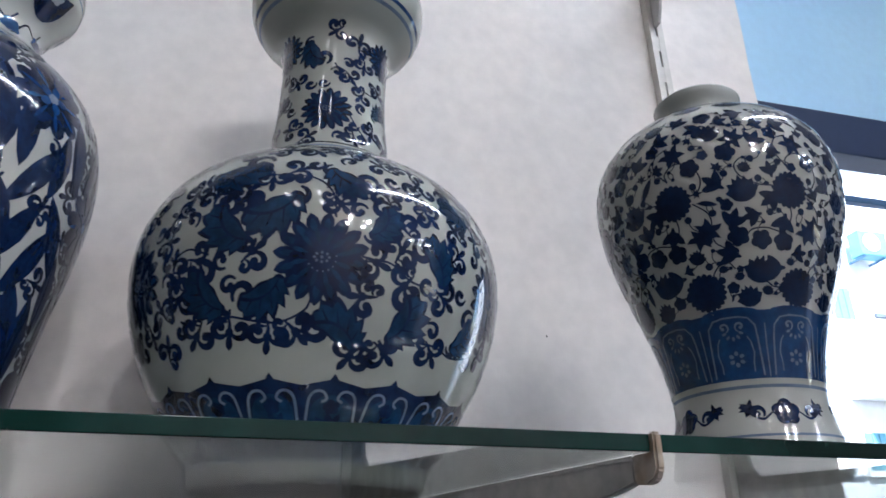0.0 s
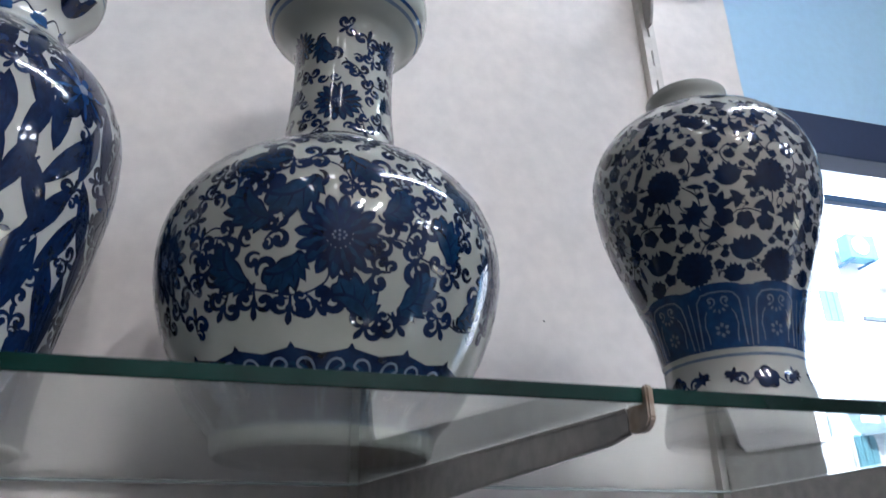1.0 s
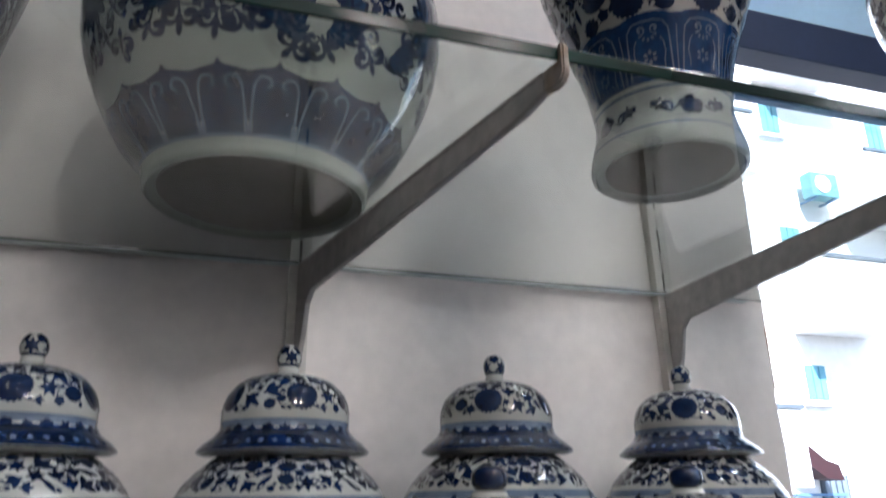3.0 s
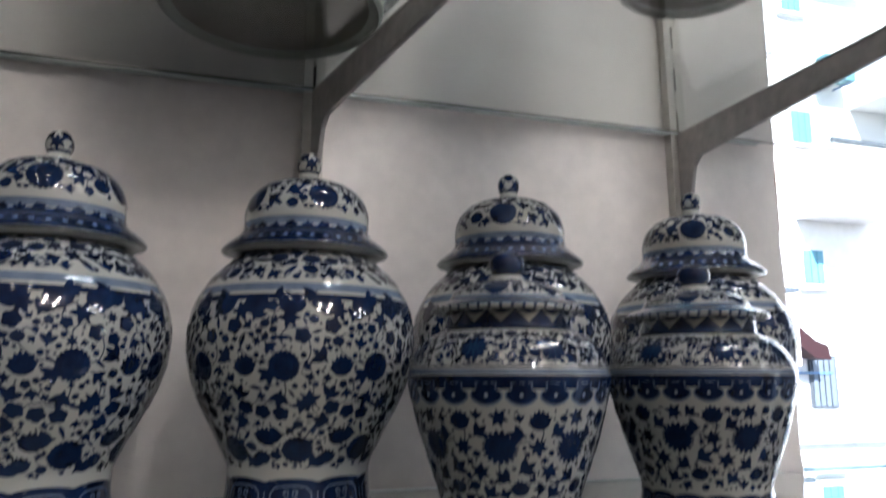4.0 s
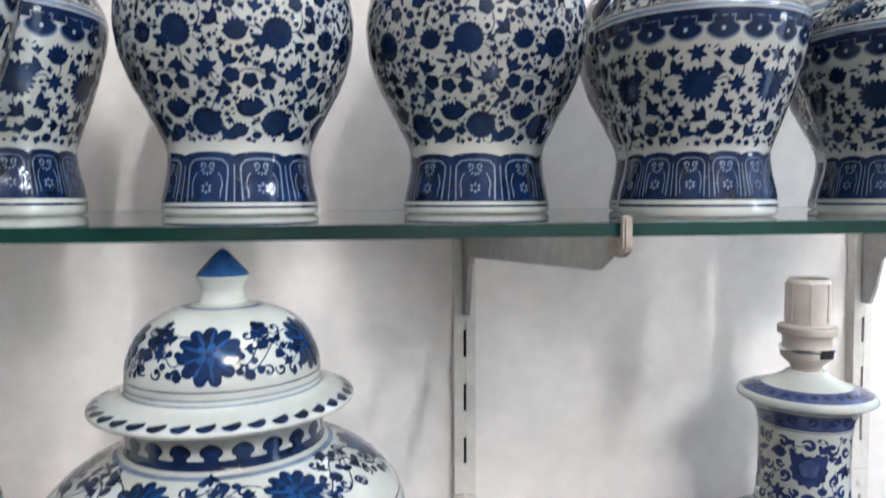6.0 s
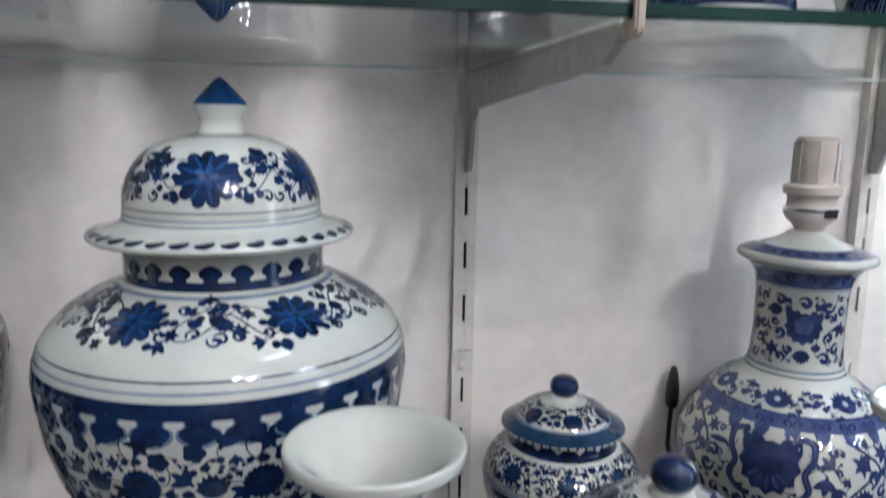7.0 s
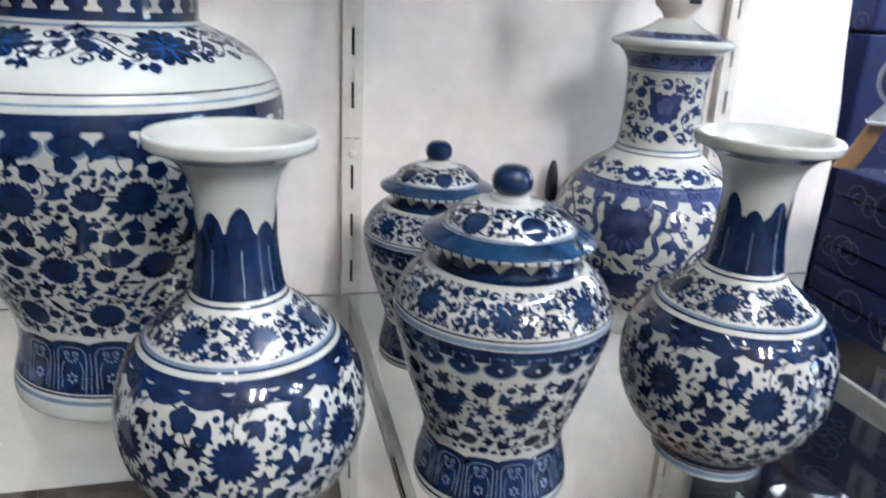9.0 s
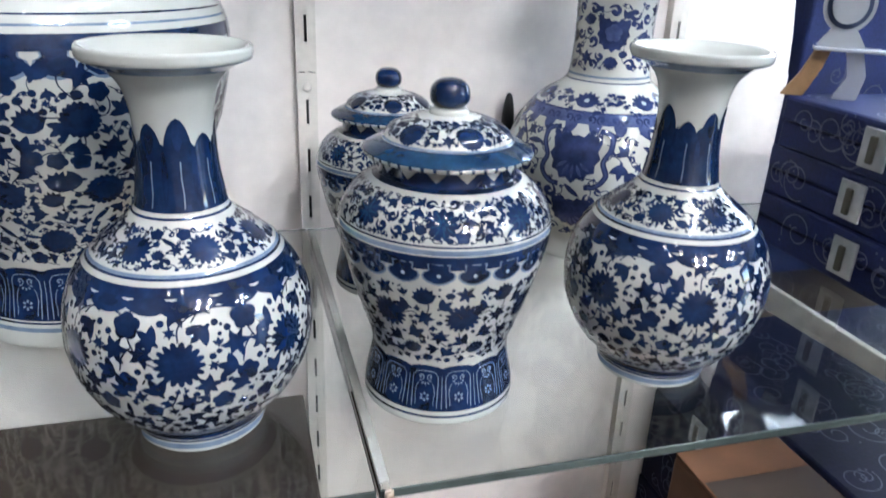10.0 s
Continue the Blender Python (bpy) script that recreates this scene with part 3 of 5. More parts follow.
def scroll_field(P, rng, z0, z1, flowers, small, density=1.0, mats=None, stems=True, detail=False, curls=0.0, margin=0.0, taken=(), shape=None):
    """Blossoms at set places and, between them, leaves, sprays and stems that fill the ground without touching."""
    dark, wash = mats or (COBALT, MID)
    s0, s1 = P.at(z0), P.at(z1)
    put = []
    for z, R, count, phase in flowers:
        for k in range(count):
            th = phase + 2 * math.pi * k / count
            aster_flower(P, th, P.at(z), R, (dark, wash), detail, shape)
            put.append((th % (2 * math.pi), P.at(z), R * 0.98, R))
    lo, hi = small
    put += [(th % (2 * math.pi), s, r, 0) for th, s, r in taken]
    arr = np.array(put) if put else np.zeros((0, 4))
    rmean = P.rad((s0 + s1) / 2)
    tries = int(density * 34 * (s1 - s0) * 2 * math.pi * rmean / (math.pi * lo * hi))
    for step in range(tries):
        size = hi if step < tries * 0.22 else (hi + lo) / 2 if step < tries * 0.45 else lo if step < tries * 0.72 else lo * 0.62
        size *= 0.85 + 0.3 * rng.random()
        th, s = rng.random() * 2 * math.pi, s0 + margin + size + (s1 - s0 - 2 * size - 2 * margin) * rng.random()
        if s1 - s0 < 2 * size:
            continue
        if len(arr):
            d = np.abs(arr[:, 0] - th)
            d = np.minimum(d, 2 * math.pi - d) * P.rad(s)
            if np.any(np.hypot(d, arr[:, 1] - s) < arr[:, 2] + size * 0.77):
                continue
        arr = np.vstack([arr, [th, s, size * 0.77, 0]])
        pick, rot = rng.random(), rng.random() * 6.28
        if rng.random() < curls:
            curl(P, dark, th, s, size * 1.5, rot, rng.choice((-1, 1)), 0.16 if curls < 0.3 else 0.36)
        elif size < lo * 0.8 and pick < 0.5:
            P.blob(dark, th, s, DISC, rot, size * 0.55, rings=1)
        elif pick < 0.44:
            P.blob(dark if rng.random() < 0.75 else wash, th, s, TREFOIL, rot, size * 1.04, rings=2)
        elif pick < 0.62:
            P.blob(dark, th, s, IVY, rot, size * 1.02, rings=2)
        elif pick < 0.82:
            P.blob(dark, th, s, LOTUS, rng.uniform(-0.7, 0.7), size * 0.98, rings=2)
            P.blob(wash, th, s, LOTUS, rng.uniform(-0.4, 0.4), size * 0.55, off=0.0004, rings=1)
        elif pick < 0.92:
            P.blob(wash if rng.random() < 0.4 else dark, th, s, ROSETTE, rot, size * 0.88, rings=2)
        else:
            P.blob(dark, th, s, BLADE, rot, size * 1.15, rings=2)
    for z, R, count, phase in flowers if stems else ():
        for k in range(count):
            a0, sp = rng.random() * 6.28, rng.choice((-1, 1))
            if R * 1.85 > min(P.at(z) - s0, s1 - P.at(z)) + R * 0.3:
                continue
            P.strip(dark, phase + 2 * math.pi * k / count, P.at(z), [(R * (1.35 + 0.5 * u) * math.sin(a0 + sp * u * 4.6), R * (1.35 + 0.5 * u) * math.cos(a0 + sp * u * 4.6)) for u in np.linspace(0, 1, 30)],
                    0.0007 if hi < 0.008 else 0.0010)
    if stems and len(arr) > 3:
        for i in range(len(arr)):
            d = np.abs(arr[:, 0] - arr[i, 0])
            dd = np.hypot(np.minimum(d, 2 * math.pi - d) * P.rad(arr[i, 1]), arr[:, 1] - arr[i, 1])
            dd[i] = 9
            for j in np.argsort(dd)[:4 if arr[i, 3] > 0 else 1]:
                dx = (arr[j, 0] - arr[i, 0] + math.pi) % (2 * math.pi) - math.pi
                dx, dy = dx * P.rad((arr[i, 1] + arr[j, 1]) / 2), arr[j, 1] - arr[i, 1]
                bow = 0.25 * (1 if (i + j) % 2 else -1)
                P.strip(dark, arr[i, 0], arr[i, 1], [(dx * u - dy * bow * 4 * u * (1 - u), dy * u + dx * bow * 4 * u * (1 - u)) for u in np.linspace(0, 1, 7)],
                        0.0006 if hi < 0.008 else 0.0009)


def border(P, z, count, width, height, mat=None, shape=None, rot=0.0, phase=0.0, off=0.00025, by_s=False):
    s = z if by_s else P.at(z)
    for k in range(count):
        P.blob(mat or COBALT, phase + 2 * math.pi * k / count, s, [(a * width, b * height) for a, b in (shape or RUYI)], rot, 1.0, off)


def panel_band(P, z0, z1, count, ground=None):
    """A dark band of upright panels, cusped along its top: thin pale outlines, a fan above and a six-petalled floret below."""
    ink = ground or COBALT
    P.ring(ink, z0, z1)
    s0, s1 = P.at(z0), P.at(z1)
    w, h, mid = 2 * math.pi * P.rad((s0 + s1) / 2) / count, s1 - s0, (s0 + s1) / 2
    q = min(w, h * 0.8)
    for k in range(count):
        th = 2 * math.pi * k / count
        P.blob(ink, th, s1 - 0.10 * h, [(a * w, b * h * 0.17) for a, b in TONGUE], 0, 1, off=0.0002)
        arch = [(-0.38 * w, -0.46 * h), (-0.38 * w, 0.10 * h), (-0.37 * w, 0.28 * h), (-0.28 * w, 0.39 * h), (-0.12 * w, 0.42 * h), (0.12 * w, 0.42 * h), (0.28 * w, 0.39 * h), (0.37 * w, 0.28 * h), (0.38 * w, 0.10 * h), (0.38 * w, -0.46 * h)]
        P.strip(GREYBLUE, th, mid, arch, w * 0.030, off=0.0004)
        P.strip(GREYBLUE, th + math.pi / count, mid, [(0, -0.48 * h), (0, 0.0), (0, 0.30 * h)], w * 0.022, off=0.0004)
        for j in range(6):
            a = math.pi * j / 3
            P.blob(GREYBLUE, th + 0.105 * q * math.sin(a) / P.rad(mid), mid - 0.20 * h + 0.105 * q * math.cos(a), [(x * 0.8, y) for x, y in DISC], -a, q * 0.044, off=0.00045, rings=1)
        for j in range(5):
            a = math.pi + (j - 2) * 0.62
            P.blob(GREYBLUE, th + 0.15 * q * math.sin(a) / P.rad(mid), mid + 0.22 * h + 0.15 * q * math.cos(a), [(x * 0.6, y) for x, y in DISC], -a, q * 0.042, off=0.00045, rings=1)
        for sx in (-1, 1):
            curl(P, GREYBLUE, th + sx * 0.12 * q / P.rad(mid), mid + 0.24 * h, q * 0.20, 1.2 * sx, sx, 0.2, off=0.0004)
            P.strip(GREYBLUE, th + sx * 0.26 * w / P.rad(mid), mid, [(0, -0.40 * h), (0, -0.28 * h), (sx * 0.03 * w, -0.12 * h), (0, 0.04 * h), (-sx * 0.05 * w, 0.12 * h)], w * 0.022, off=0.0004)


# ---- the setting ----
def setting(name, bm, mat, label):
    return tagged(part(name, bm, mat), label, name.split("_")[0], kind="structure")


W0, W1 = 0.012, 0.10                      # the shelf wall's two faces
rng0 = random.Random(4)
edge = [(0.534 + 0.135 * max(0.0, 0.10 - z) + 0.0025 * math.sin(9 * z + 1) + rng0.uniform(-0.0022, 0.0022), z) for z in np.linspace(CEIL, -0.17, 70)]
edge += [(0.572, -0.175), (0.572, FLOOR)]
setting("wall_shelf", prism([(-3.2, FLOOR), (-3.2, CEIL)] + edge, W1 - W0, "y", (W0 + W1) / 2), PLASTER,
        "cream painted plaster wall with a ragged broken end")
setting("floor", boxes((-3.3, 5.2, -6.2, 1.2, FLOOR - 0.1, FLOOR)), TILE, "grey tiled shop floor")
setting("ceiling", boxes((-3.3, 5.2, -6.2, 1.25, CEIL, CEIL + 0.1)), PLASTER, "plain white shop ceiling")
setting("wall_back", boxes((-3.3, 5.2, -6.3, -6.2, FLOOR, CEIL)), FARWALL, "plain cream shop wall")
# unseen wall, set close and dark to cut the light from the left
setting("wall_left", boxes((-1.5, -1.4, -6.2, 0.011, FLOOR, CEIL)), DIMWALL, "dark wood panelled shop wall")
setting("wall_right", boxes((5.1, 5.2, -6.2, -3.4, FLOOR, CEIL), (5.1, 5.2, -2.4, 1.1, FLOOR, CEIL), (5.1, 5.2, -3.4, -2.4, 0.75, CEIL)), FARWALL, "cream shop wall with an open doorway")
setting("wall_window", boxes((-3.2, 5.1, 1.1, 1.22, 1.89, CEIL), (-3.2, 0.62, 1.1, 1.22, FLOOR, 1.89), (0.62, 5.1, 1.1, 1.22, FLOOR, -0.55)), DAYWALL,
        "pale blue painted wall above a wide window")

win = thing("window_1", "wide shop window under a navy lintel, open to the street", "window", (0, 0, 0), kind="structure")
part("lintel", boxes((0.62, 5.1, 1.06, 1.16, 1.72, 1.89), bevel=0.004), NAVYMETAL, win, "navy metal lintel")
part("window_frame", boxes((0.62, 0.66, 1.12, 1.17, -0.55, 1.72), (2.9, 2.95, 1.12, 1.17, -0.55, 1.72), bevel=0.003), FRAMEBLUE, win)
part("window_bar", boxes((0.66, 5.1, 1.13, 1.16, 1.575, 1.60), bevel=0.003), FRAMEBLUE, win, "thin blue cross bar")
part("window_sill", boxes((0.62, 5.1, 1.02, 1.24, -0.55, -0.52), bevel=0.004), FRAMEBLUE, win)

# strip of bare wood at the wall's broken end
setting("trim", boxes((0.5345, 0.541, 0.02, 0.09, 0.36, 0.47), bevel=0.002), WOOD, "strip of bare orange wood in the wall's end")

# ---- street outside ----
ground = setting("ground", boxes((-400, 400, -400, 800, -4.6, -4.5)), ASPHALT, "asphalt street below the window")


def apartment_building():
    b = thing("apartment_building", "sunlit white apartment house with balconies and blue shutters", "building", (0, 0, 0))
    part("wall", boxes((2.0, 40.0, 13.0, 21.0, -4.5, 24.0)), FACADE, b, "pale rendered wall")
    part("roof", boxes((1.8, 40.2, 12.7, 21.2, 24.0, 24.4)), FACADE, b)
    part("cornice", boxes((2.0, 40.0, 12.80, 13.0, -1.25, -0.62)), FACADE, b, "pale ledge over the shops")

    def balcony(x0, x1, z):
        bal = part("balcony", boxes((x0, x1, 11.7, 13.0, z, z + 0.16)), FACADE, b)
        part("parapet", boxes((x0, x1, 11.7, 11.82, z + 0.16, z + 1.55)), FACADE, bal)
        part("side_wall", boxes((x0, x0 + 0.1, 11.82, 13.0, z + 0.16, z + 1.55)), FACADE, bal)
        part("side_wall", boxes((x1 - 0.1, x1, 11.82, 13.0, z + 0.16, z + 1.55)), FACADE, bal)
        part("railing", boxes((x0 - 0.05, x1 + 0.05, 11.66, 11.74, z + 1.55, z + 1.64)), RAILING, bal, "thin dark rail")

    for fl in range(-1, 5):
        for k in range(-2, 6):
            x, z = 13.15 + 3.6 * k, 2.4 + 3.5 * fl
            if fl < 0 and k == 0:
                continue
            w = part("window", boxes((x - 0.07, x + 0.67, 12.93, 13.02, z - 0.07, z + 0.87)), FACADE, b)
            part("sill", boxes((x - 0.12, x + 0.72, 12.85, 13.02, z - 0.15, z - 0.07)), FACADE, w)
            for j in range(3):
                part("shutter", boxes((x + 0.01 + 0.2 * j, x + 0.19 + 0.2 * j, 12.90, 12.94, z, z + 0.8), bevel=0.01), SHUTTER, w, "sky blue shutter leaf")
            if (k + fl) % 2 == 0:
                balcony(x - 0.05, x + 2.15, z + 1.55)
    balcony(15.1, 17.4, 6.95)
    shop = part("window", boxes((13.1, 13.85, 12.93, 13.02, -0.5, 0.72)), RAILING, b, "shop window with pale curtains")
    for j in range(4):
        part("curtain", boxes((13.14 + 0.165 * j, 13.27 + 0.165 * j, 12.89, 12.93, -0.45, 0.68), bevel=0.02), CURTAIN, shop, "pale grey curtain strip")
    return b


apartment_building()


def air_conditioner(x, y, z):
    a = thing("air_conditioner", "white outdoor air conditioner unit on the facade", "air conditioner", (x, y, z))
    part("case", boxes((-0.42, 0.42, -0.18, 0.18, 0, 0.65), bevel=0.02), SHUTTER, a, "pale blue case")
    bm = bmesh.new()
    bmesh.ops.create_cone(bm, cap_ends=True, segments=28, radius1=0.24, radius2=0.24, depth=0.03, matrix=pose(-0.08, -0.19, 0.33, 90))
    part("fan_grille", bm, FACADE, a, "round white fan grille")
    for s in (-0.3, 0.3):
        part("wall_bracket", boxes((s - 0.02, s + 0.02, -0.15, 0.4, -0.05, 0)), FRAMEBLUE, a)


air_conditioner(14.35, 12.6, 7.45)

aw = thing("awning", "small dark red street awning on a bracket", "awning", (0, 0, 0))
part("cloth", prism([(12.1, 1.50), (12.75, 1.02), (13.08, 0.92), (13.16, 0.60), (12.70, 0.64), (12.1, 1.05)], 0.5, "y", 12.6), AWNING, aw)
part("arm", boxes((12.3, 13.7, 12.87, 12.99, 0.28, 0.34)), FRAMEBLUE, aw)

sign = thing("shop_sign", "dark teal street shop sign with pale unreadable lettering", "sign", (0, 0, 0))
part("board", boxes((12.6, 17.0, 12.55, 12.99, -3.05, -1.75), bevel=0.03), SIGNTEAL, sign)
for k, (x, w, z, h) in enumerate(((13.1, .5, -2.65, .16), (13.75, .16, -2.7, .5), (14.05, .55, -2.6, .2), (14.75, .2, -2.65, .55), (15.1, .7, -2.7, .2))):
    part("lettering_bar", boxes((x, x + w, 12.51, 12.55, z, z + h), bevel=0.015), FACADE, sign, "pale bar")

# ---- shelving ----
def slotted_rail(x):
    rail = thing("slotted_rail", "cream painted slotted steel wall rail", "shelf rail", (x, 0, 0), "wall rails")
    rail["kind"] = "thing"
    top, bottom, joint = CEIL - 0.05, -0.95, -0.168
    slots = [-0.0267 - 0.05 * k for k in range(-48, 3)] + [-0.207 - 0.05 * k for k in range(15)]
    slots = sorted((z for z in slots if bottom + 0.05 < z < top - 0.05), reverse=True)
    bm = bmesh.new()
    for sx in (-1, 1):
        a, b = sorted((sx * 0.0014, sx * 0.0098))
        box(bm, a, b, 0.0, 0.003, joint + 0.0006, top)
        box(bm, a, b, 0.0, 0.003, bottom, joint - 0.0006)
        a, b = sorted((sx * 0.0072, sx * 0.0098))
        box(bm, a, b, 0.003, 0.0119, bottom, top)
    last = top
    for z in slots:
        box(bm, -0.00145, 0.00145, 0.0002, 0.003, z + 0.0125, last)
        last = z - 0.0125
    box(bm, -0.00145, 0.00145, 0.0002, 0.003, bottom, last)
    part("channel", bm, RAILPAINT, rail)
    # plate coloured near black for the shade inside the slots
    part("slot_back", boxes((-0.0071, 0.0071, 0.0085, 0.0115, bottom, top)), SLOTDARK, rail, "dark hollow behind the slots")
    for z in (-0.183, 0.62, 1.4):
        bm = bmesh.new()
        bmesh.ops.create_uvsphere(bm, u_segments=16, v_segments=8, radius=0.0042)
        bmesh.ops.scale(bm, vec=(1, 0.3, 1), verts=bm.verts)
        bmesh.ops.translate(bm, vec=(0, 0, z), verts=bm.verts)
        part("screw", bm, RAILPAINT, rail, "painted screw head", smooth=True)
    return rail


LEAN = 0.95                               # the right-hand rail leans a little
for x in RAIL_X:
    rail = slotted_rail(x)
    if x > 0.2:
        rail.matrix_world = pose(x - 0.0025, 0, 0, 0, -LEAN, 0)


def rail_at(x, z):
    return x - 0.0025 - math.tan(radians(LEAN)) * z if x > 0.2 else x



def shelf_bracket(x, z, reach, splay=0.0, drop=1.0):
    """A pressed steel arm that hooks into a rail; its top carries the glass and its tip turns up before the glass."""
    b = thing("shelf_bracket", "grey painted steel shelf bracket with a worn turned-up tip", "bracket", (x, 0, z), "shelf brackets")
    b.matrix_world = pose(x, 0, z, 0, 0, splay)
    g = -0.0085
    arm = [(-0.0005, g), (-reach + 0.012, g), (-reach + 0.012, g - 0.012 * drop), (-reach + 0.03, g - 0.016), (-0.036, g - 0.034), (-0.026, g - 0.043), (-0.019, g - 0.07),
           (-0.012, g - 0.088), (-0.0005, g - 0.088)]
    part("arm", prism(arm, 0.0046, "x", 0, 0.0007), BRACKET, b)
    part("flange", prism([(-0.004, g + 0.0002), (-reach + 0.012, g + 0.0002), (-reach + 0.012, g - 0.0022), (-0.004, g - 0.0022)], 0.0062, "x", 0, 0.0006), BRACKET, b)
    tip = [(-reach + 0.013, g - 0.0125 * drop), (-reach + 0.013, g + 0.0004), (-reach + 0.0010, g + 0.0004), (-reach + 0.0008, g + 0.0085), (-reach - 0.0012, g + 0.0098),
           (-reach - 0.0034, g + 0.0085), (-reach - 0.0034, g - 0.0075 * drop), (-reach - 0.0008, g - 0.0118 * drop), (-reach + 0.004, g - 0.0135 * drop)]
    part("tip", prism(tip, 0.0050 if drop == 1.0 else 0.0042, "x", 0, 0.0010), BRASS, b, "worn turned-up tip")
    return b


REACH = (0.381, 0.360, 0.415)
for i, z in enumerate(SHELF):
    for x in RAIL_X:
        shelf_bracket(rail_at(x, z), z + (0.002 if i else 0.0), REACH[i], 13.0 if (i == 0 and x == 0.0) else 0.0, 0.62 if i == 1 else 1.0)
for x in RAIL_X:
    shelf_bracket(rail_at(x, 1.17), 1.17, 0.36)


def glass_shelf(x0, x1, y0, z, thick=0.008, edge=None):
    s = thing("glass_shelf", "clear green-edged glass shelf on steel brackets", "glass shelf", (0, 0, 0), "glass shelves")
    p = part("pane", boxes((x0, x1, y0 + 0.0012, -0.0025, z - thick, z)), CLEARGLASS if edge else SHELFGLASS, s)
    p.visible_shadow = False
    part("polished_edge", boxes((x0, x1, y0, y0 + 0.0013, z - thick + 0.0001, z - 0.0001), bevel=0.0005), edge or GLASSEDGE, s, "dark green polished glass edge")
    if not edge:
        # pale strip laid on the rear edge as its painted highlight
        part("lit_rear_edge", boxes((x0, 0.50, -0.0024, 0.0060, z - thick - 0.0012, z + 0.0004), bevel=0.0006), LITEDGE, s, "pale ground rear edge")
    return s


glass_shelf(-0.95, 1.0, -0.371, SHELF[0])
glass_shelf(-0.95, 1.0, -0.358, SHELF[1], 0.006)
glass_shelf(-0.95, -0.0065, -0.413, SHELF[2], 0.006, GREYEDGE)
glass_shelf(-0.0045, 1.0, -0.413, SHELF[2], 0.006, GREYEDGE)
glass_shelf(-0.95, 0.52, -0.36, 1.17)


# ---- porcelain ----
def body_of(name, outer, inner, parent, label="", mat=None):
    line = smooth_line(outer)
    full = np.concatenate([line, np.array(inner)]) if len(inner) else line
    ob = part(name, turned(full), mat or PORCELAIN, parent, label, smooth=True)
    return ob, Paint(line)



def temple_jar(x, y, z, size=1.0):
    """A tall lidded jar with narrow waist and domed lid."""
    j = thing("temple_jar", "blue and white lidded jar with lotus scroll on glass shelf", "jar", (x, y, z), "large lidded jars")
    k = size
    base = [(0, .005), (.040, .005), (.0470, 0), (.0470, 0), (.0505, .0012), (.0512, .005), (.0500, .012), (.0478, .022), (.0462, .034), (.0476, .046), (.0530, .058), (.0610, .073),
            (.0685, .088), (.0738, .104), (.0762, .120), (.0757, .134), (.0715, .150), (.0632, .164), (.0525, .175), (.0432, .182), (.0395, .1855), (.0385, .190)]
    base = [(r * k, h * k) for r, h in base]
    jar, P = body_of("body", base, [(.035 * k, .19 * k), (.035 * k, .18 * k), (.0 * k, .17 * k)], j)
    rng = random.Random(11)
    Z = lambda v: v * k
    P.ring(COBALT, Z(.0046), Z(.0060))
    panel_band(P, Z(.0082), Z(.0375), 9)
    taken = vine_units(P, Z(.0570), Z(.1065), 8, -0.05, .0096 * k, (COBALT, MID), 0.12, foot=-1.18)
    scroll_field(P, rng, Z(.0440), Z(.1375), [], (.0024 * k, .0042 * k), 0.30, taken=taken, stems=False)
    border(P, Z(.1428), 21, .0150 * k, .0066 * k, COBALT, SCALLOP)
    P.ring(COBALT, Z(.146), Z(.1495))
    P.ring(GREYBLUE, Z(.1515), Z(.1565))
    scroll_field(P, rng, Z(.158), Z(.1815), [], (.0032 * k, .0062 * k), 1.2)
    P.ring(COBALT, Z(.183), Z(.1895))
    P.done(jar, "painted_scroll")
    lid_line = [(.0395, .1825), (.0490, .1812), (.0558, .1832), (.0570, .1856), (.0500, .1920), (.0445, .1965), (.0430, .2000), (.0432, .2055), (.0425, .2135), (.0388, .2230), (.0315, .2305), (.0215, .2352), (.0110, .2378), (.0060, .2383)]
    lid, L = body_of("lid", [(r * k, h * k) for r, h in lid_line], [(0, .2383 * k)], j, "domed lid with flaring brim")
    Lz = lambda i: float(L.s[i * 7])
    L.ring(COBALT, Lz(2), Lz(5), by_s=True)
    for i in range(40):
        L.blob(GREYBLUE, 2 * math.pi * i / 40, (Lz(3) + Lz(4)) / 2, TREFOIL, i * 1.3, .0022 * k, off=.0004, rings=1)
    L.ring(WASH, Lz(5), Lz(5) + .0012, by_s=True)
    L.ring(GREYBLUE, Z(.1985), Z(.2040))
    for i in range(26):
        L.blob(COBALT, 2 * math.pi * i / 26 + .1, L.at(Z(.1972)), (TREFOIL, ROSETTE)[i % 2], i * 1.7, .0040 * k, off=.0005, rings=1)
    scroll_field(L, rng, Z(.2075), Z(.2345), [(Z(.2190), .0105 * k, 5, 0.35)], (.0036 * k, .0066 * k), 1.2)
    L.done(lid, "painted_scroll")
    part("collar", turned(smooth_line([(.0075 * k, .2370 * k), (.0070 * k, .2405 * k), (.0060 * k, .2425 * k), (0, .2430 * k)]), 28), PORCELAIN, lid, smooth=True)
    ball = smooth_line([(.0056 * k, .2375 * k), (.0058 * k, .2410 * k), (.0052 * k, .2410 * k), (.0076 * k, .2445 * k), (.0084 * k, .2492 * k), (.0070 * k, .2544 * k), (.0036 * k, .2580 * k), (0, .2592 * k)])
    knob = part("knob", turned(ball, 32), PORCELAIN, lid, "ball knob painted with blue leaves", smooth=True)
    K = Paint(ball)
    for i in range(4):
        K.blob(COBALT, 1.571 * i + .3, K.at(.2485 * k), IVY, i, .0062 * k, rings=2)
        K.blob(COBALT, 1.571 * i + 1.1, K.at(.2545 * k), ROSETTE, i, .0040 * k, rings=2)
    K.ring(COBALT, .2432 * k, .2448 * k, seg=32)
    K.done(knob, "painted_leaves")
    return j


